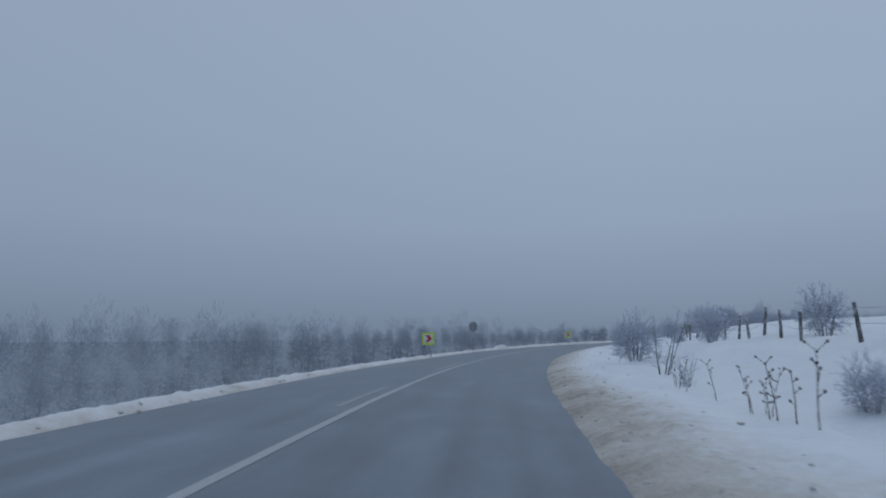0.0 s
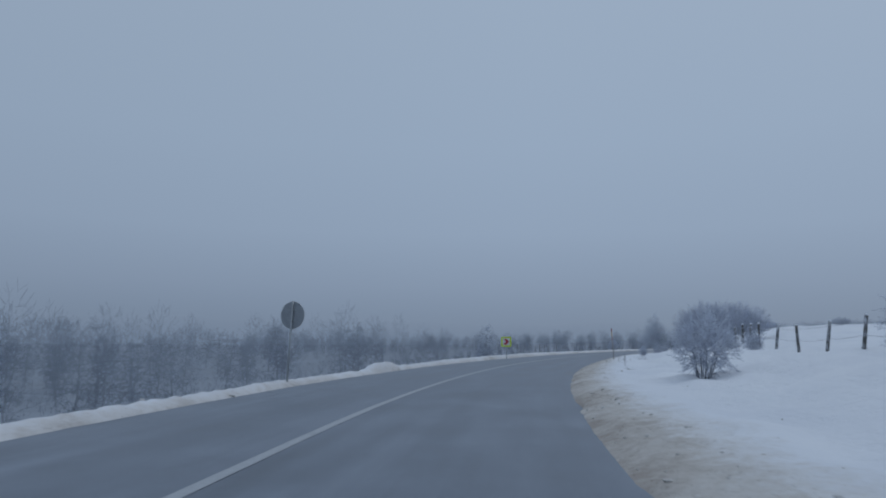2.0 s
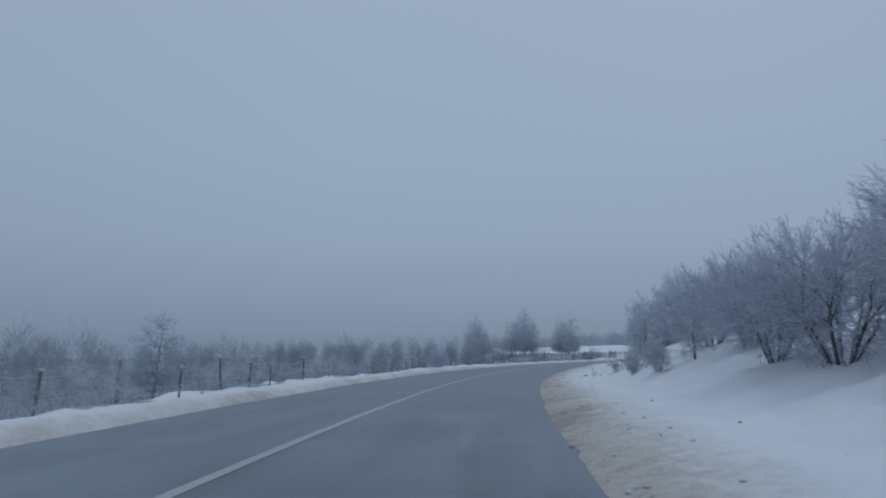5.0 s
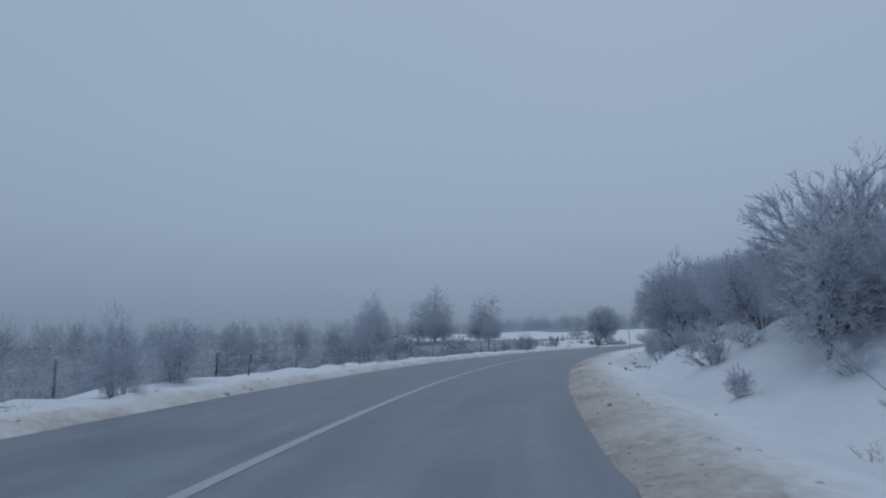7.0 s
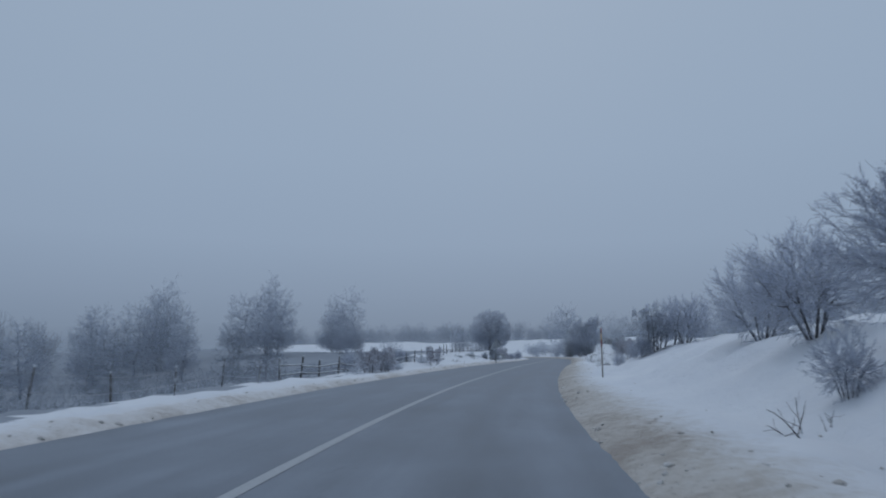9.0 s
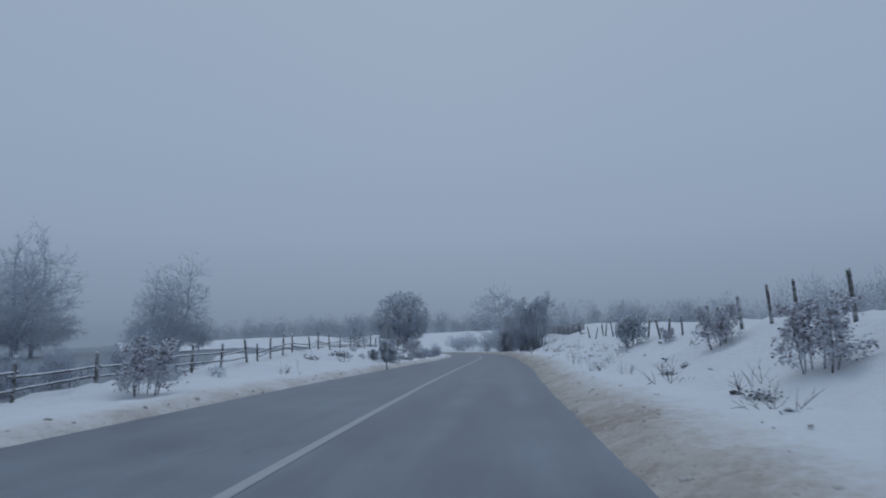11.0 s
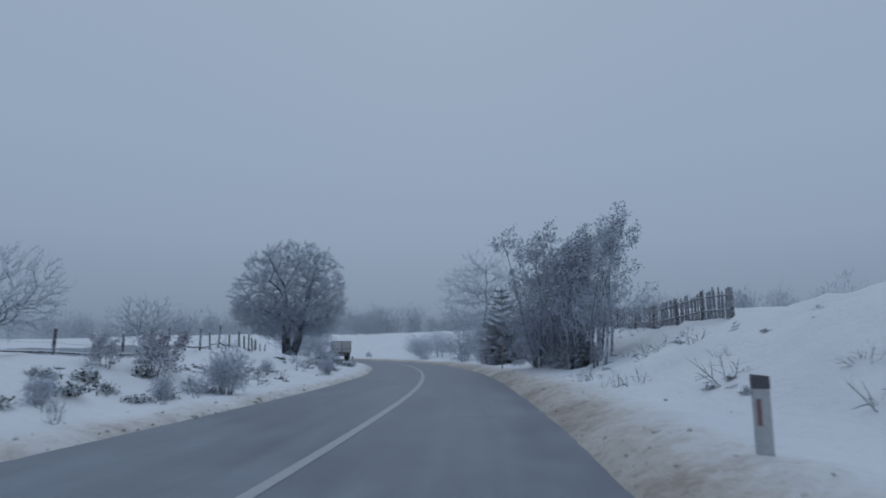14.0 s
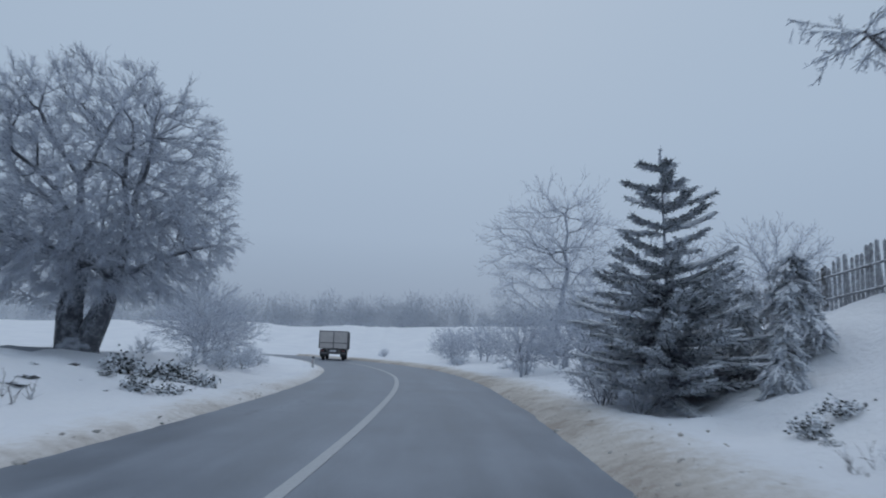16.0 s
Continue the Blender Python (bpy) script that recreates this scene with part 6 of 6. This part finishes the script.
plants = [(7.15, 5.5, 1.07), (8.45, 5.83, 1.11), (8.8, 5.74, 0.94), (8.95, 5.7, 0.90), (9.1, 5.8, 0.74), (9.4, 5.66, 0.78), (9.5, 5.65, 0.74), (9.3, 5.8, 0.74), (11.4, 5.78, 0.78), (13.8, 5.9, 0.78), (14.0, 5.8, 0.74),
          (14.6, 5.9, 0.66), (15.2, 6.0, 0.66), (14.9, 6.1, 0.74), (67.8, 5.05, 0.49), (67.6, 5.2, 0.45), (67.2, 5.1, 0.49), (68.9, 5.0, 0.45), (64.9, 5.3, 0.61), (64.0, 5.35, 0.82), (68.2, 5.3, 0.41), (114.4, 5.4, 0.86),
          (205.5, 5.05, 0.74), (206.8, 5.15, 0.78), (205.2, 5.3, 0.66), (206.4, 5.3, 0.66), (207.6, 5.6, 0.57), (209.2, 5.5, 0.57), (211.4, 5.6, 0.57), (212.6, 5.5, 0.49), (213.4, 5.5, 0.57), (216.8, 4.75, 0.45), (217.3, 5.0, 0.41),
          (216.2, 4.8, 0.41), (216.4, 5.1, 0.37), (219.1, 6.0, 0.57), (221.9, 5.75, 0.86), (222.1, 5.6, 0.57), (245.0, 5.5, 0.57), (261.0, 6.0, 0.57), (120.5, 6.6, 0.66), (230.0, -4.9, 0.57), (217.0, -5.9, 0.57), (204.0, -6.0, 0.66), (206.0, -6.2, 0.66)]
put_copies(dry_plant(151, 0.85), plants[::2], (0.6, 0.95), 152)
put_copies(dry_plant(153, 0.65), plants[1::2], (0.6, 1.0), 154)


def rock(seed):
    rng = np.random.RandomState(seed)
    bm = bmesh.new()
    bmesh.ops.create_icosphere(bm, subdivisions=3, radius=0.3)
    off = Vector(rng.uniform(0, 50, 3))
    for v in bm.verts:
        v.co *= 0.75 + 0.55 * noise.noise(v.co * 4 + off) + 0.2 * noise.noise(v.co * 11 + off)
        v.co.z *= 0.6
    return tagged(new("rock", bm_mesh("rock", bm, ROCK)), "dark stony lump for bare earth and shadowed hollows in snow", "rock", "rocks in the banks")


def build_rocks():
    rng = np.random.RandomState(161)
    protos = [rock(171 + k) for k in range(4)]
    # The first four rocks stand in for shadowed hollows in the snow.
    spots = [(116.6, 4.95, 0.8), (115.9, 4.85, 0.6), (113.2, 4.75, 0.8), (112.6, 4.7, 0.55), (147.5, 6.2, 0.4), (150.0, 6.3, 0.45), (152.0, 6.3, 0.5), (154.2, 6.4, 0.7), (155.0, 6.5, 0.5), (145.8, 6.15, 0.5),
             (196.1, 6.4, 0.9),
             (196.6, 6.6, 0.7), (194.4, 6.9, 0.6), (191.0, 6.2, 0.7), (188.0, 5.8, 0.6), (199.0, 7.0, 0.6), (203.0, 7.3, 0.6), (206.5, 7.4, 0.6), (211.0, 7.8, 0.5), (217.0, 7.6, 0.5), (222.0, 8.0, 0.5)]
    for _ in range(40):
        s = rng.uniform(224, 274)
        spots.append((s, float(edge_left(s)) - rng.uniform(1.6, 4.4), rng.uniform(0.3, 0.75)))
    for _ in range(46):  # broken earth along the foot of the bank
        s = rng.uniform(140.6, 144.8) if rng.rand() < 0.75 else rng.uniform(137.5, 141)
        spots.append((s, 5.5 + 0.18 * (s - 138) + (rng.uniform(-0.15, 0.9) if s > 141 and s < 143 else rng.normal(0, 0.12)), rng.uniform(0.25, 0.6)))
    for _ in range(40):
        s = rng.uniform(258, 277)
        spots.append((s, -5.3 + rng.normal(0, 0.25), rng.uniform(0.35, 0.8)))
    for _ in range(16):
        s = rng.uniform(196, 236)
        spots.append((s, float(edge_right(s)) + rng.uniform(2.8, 5.0), rng.uniform(0.25, 0.5)))
    slabs = len(spots)
    for _ in range(14):  # slabs of earth where the snow has slipped from the bank
        s0, d0 = rng.uniform(246, 263), -5.7 + rng.normal(0, 0.35)
        for _ in range(rng.randint(4, 9)):
            spots.append((s0 + rng.normal(0, 0.35), d0 + rng.normal(0, 0.3), rng.uniform(0.45, 1.15)))
    for _ in range(36):
        spots.append((rng.uniform(244, 262), -6.0 + rng.normal(0, 0.5), rng.uniform(0.2, 0.5)))
    for i, (s, d, size) in enumerate(spots):
        if s > 257 and d > -5:
            size *= 0.55
        m = stand(s, d, (0.02 if i < slabs else -0.05) * size, rng.uniform(0, 360), rng.normal(0, 12), rng.normal(0, 12), size * 0.72) @ Matrix.Diagonal((1.0, rng.uniform(0.8, 1.6), 0.6 if i < slabs else 0.85, 1))
        if i < 4:
            protos[i].matrix_basis = m
        else:
            copy_thing(protos[i % 4], m @ Matrix.Diagonal((*(1 / k for k in protos[i % 4].scale), 1)))


build_rocks()


def build_crumbs():
    """Lumps of gritty snow and ice thrown up along the verges."""
    rng = np.random.RandomState(181)
    bm = bmesh.new()
    bmesh.ops.create_icosphere(bm, subdivisions=1, radius=1)
    base = np.array([v.co[:] for v in bm.verts])
    tri = np.array([[v.index for v in f.verts] for f in bm.faces])
    bm.free()
    vs, fs = [], []
    for k in range(4200):
        s = rng.uniform(-2, 275)
        e = rng.gamma(1.3, 0.42) + 0.04
        right = rng.rand() < 0.8
        d = float(edge_right(s)) + e if right else float(edge_left(s)) - e * 0.6
        if e > 2.6:
            continue
        x, y = plan(s, d)
        z = float(level(s)) + float(profile(RIGHT if right else LEFT, s, e if right else e * 0.6)) + float(rough(x, y)) * min(1, max(0, (e - 0.5) / 3)) + 0.04 + (float(clods(x, y)) - 0.05) * min(1, e / 0.5)
        r = rng.gamma(1.4, 0.011) + 0.006
        jit = base * rng.uniform(0.6, 1.2, (len(base), 1)) * r * np.array([1.2, 1.0, 0.7])
        fs.append(tri + len(vs) * len(base))
        vs.append(jit + np.array([float(x), float(y), z]))
    me = mesh_from("snow_crumbs", np.concatenate(vs), np.concatenate(fs), CRUMB)
    tagged(part("snow_crumbs", me), "gritty lumps of snow and ice on the verges", "snow lumps", kind="stuff")


CRUMB = dirty_snow_material("dirty_ice", (0.30, 0.28, 0.26), (0.46, 0.445, 0.425), (0.60, 0.595, 0.59))
build_crumbs()
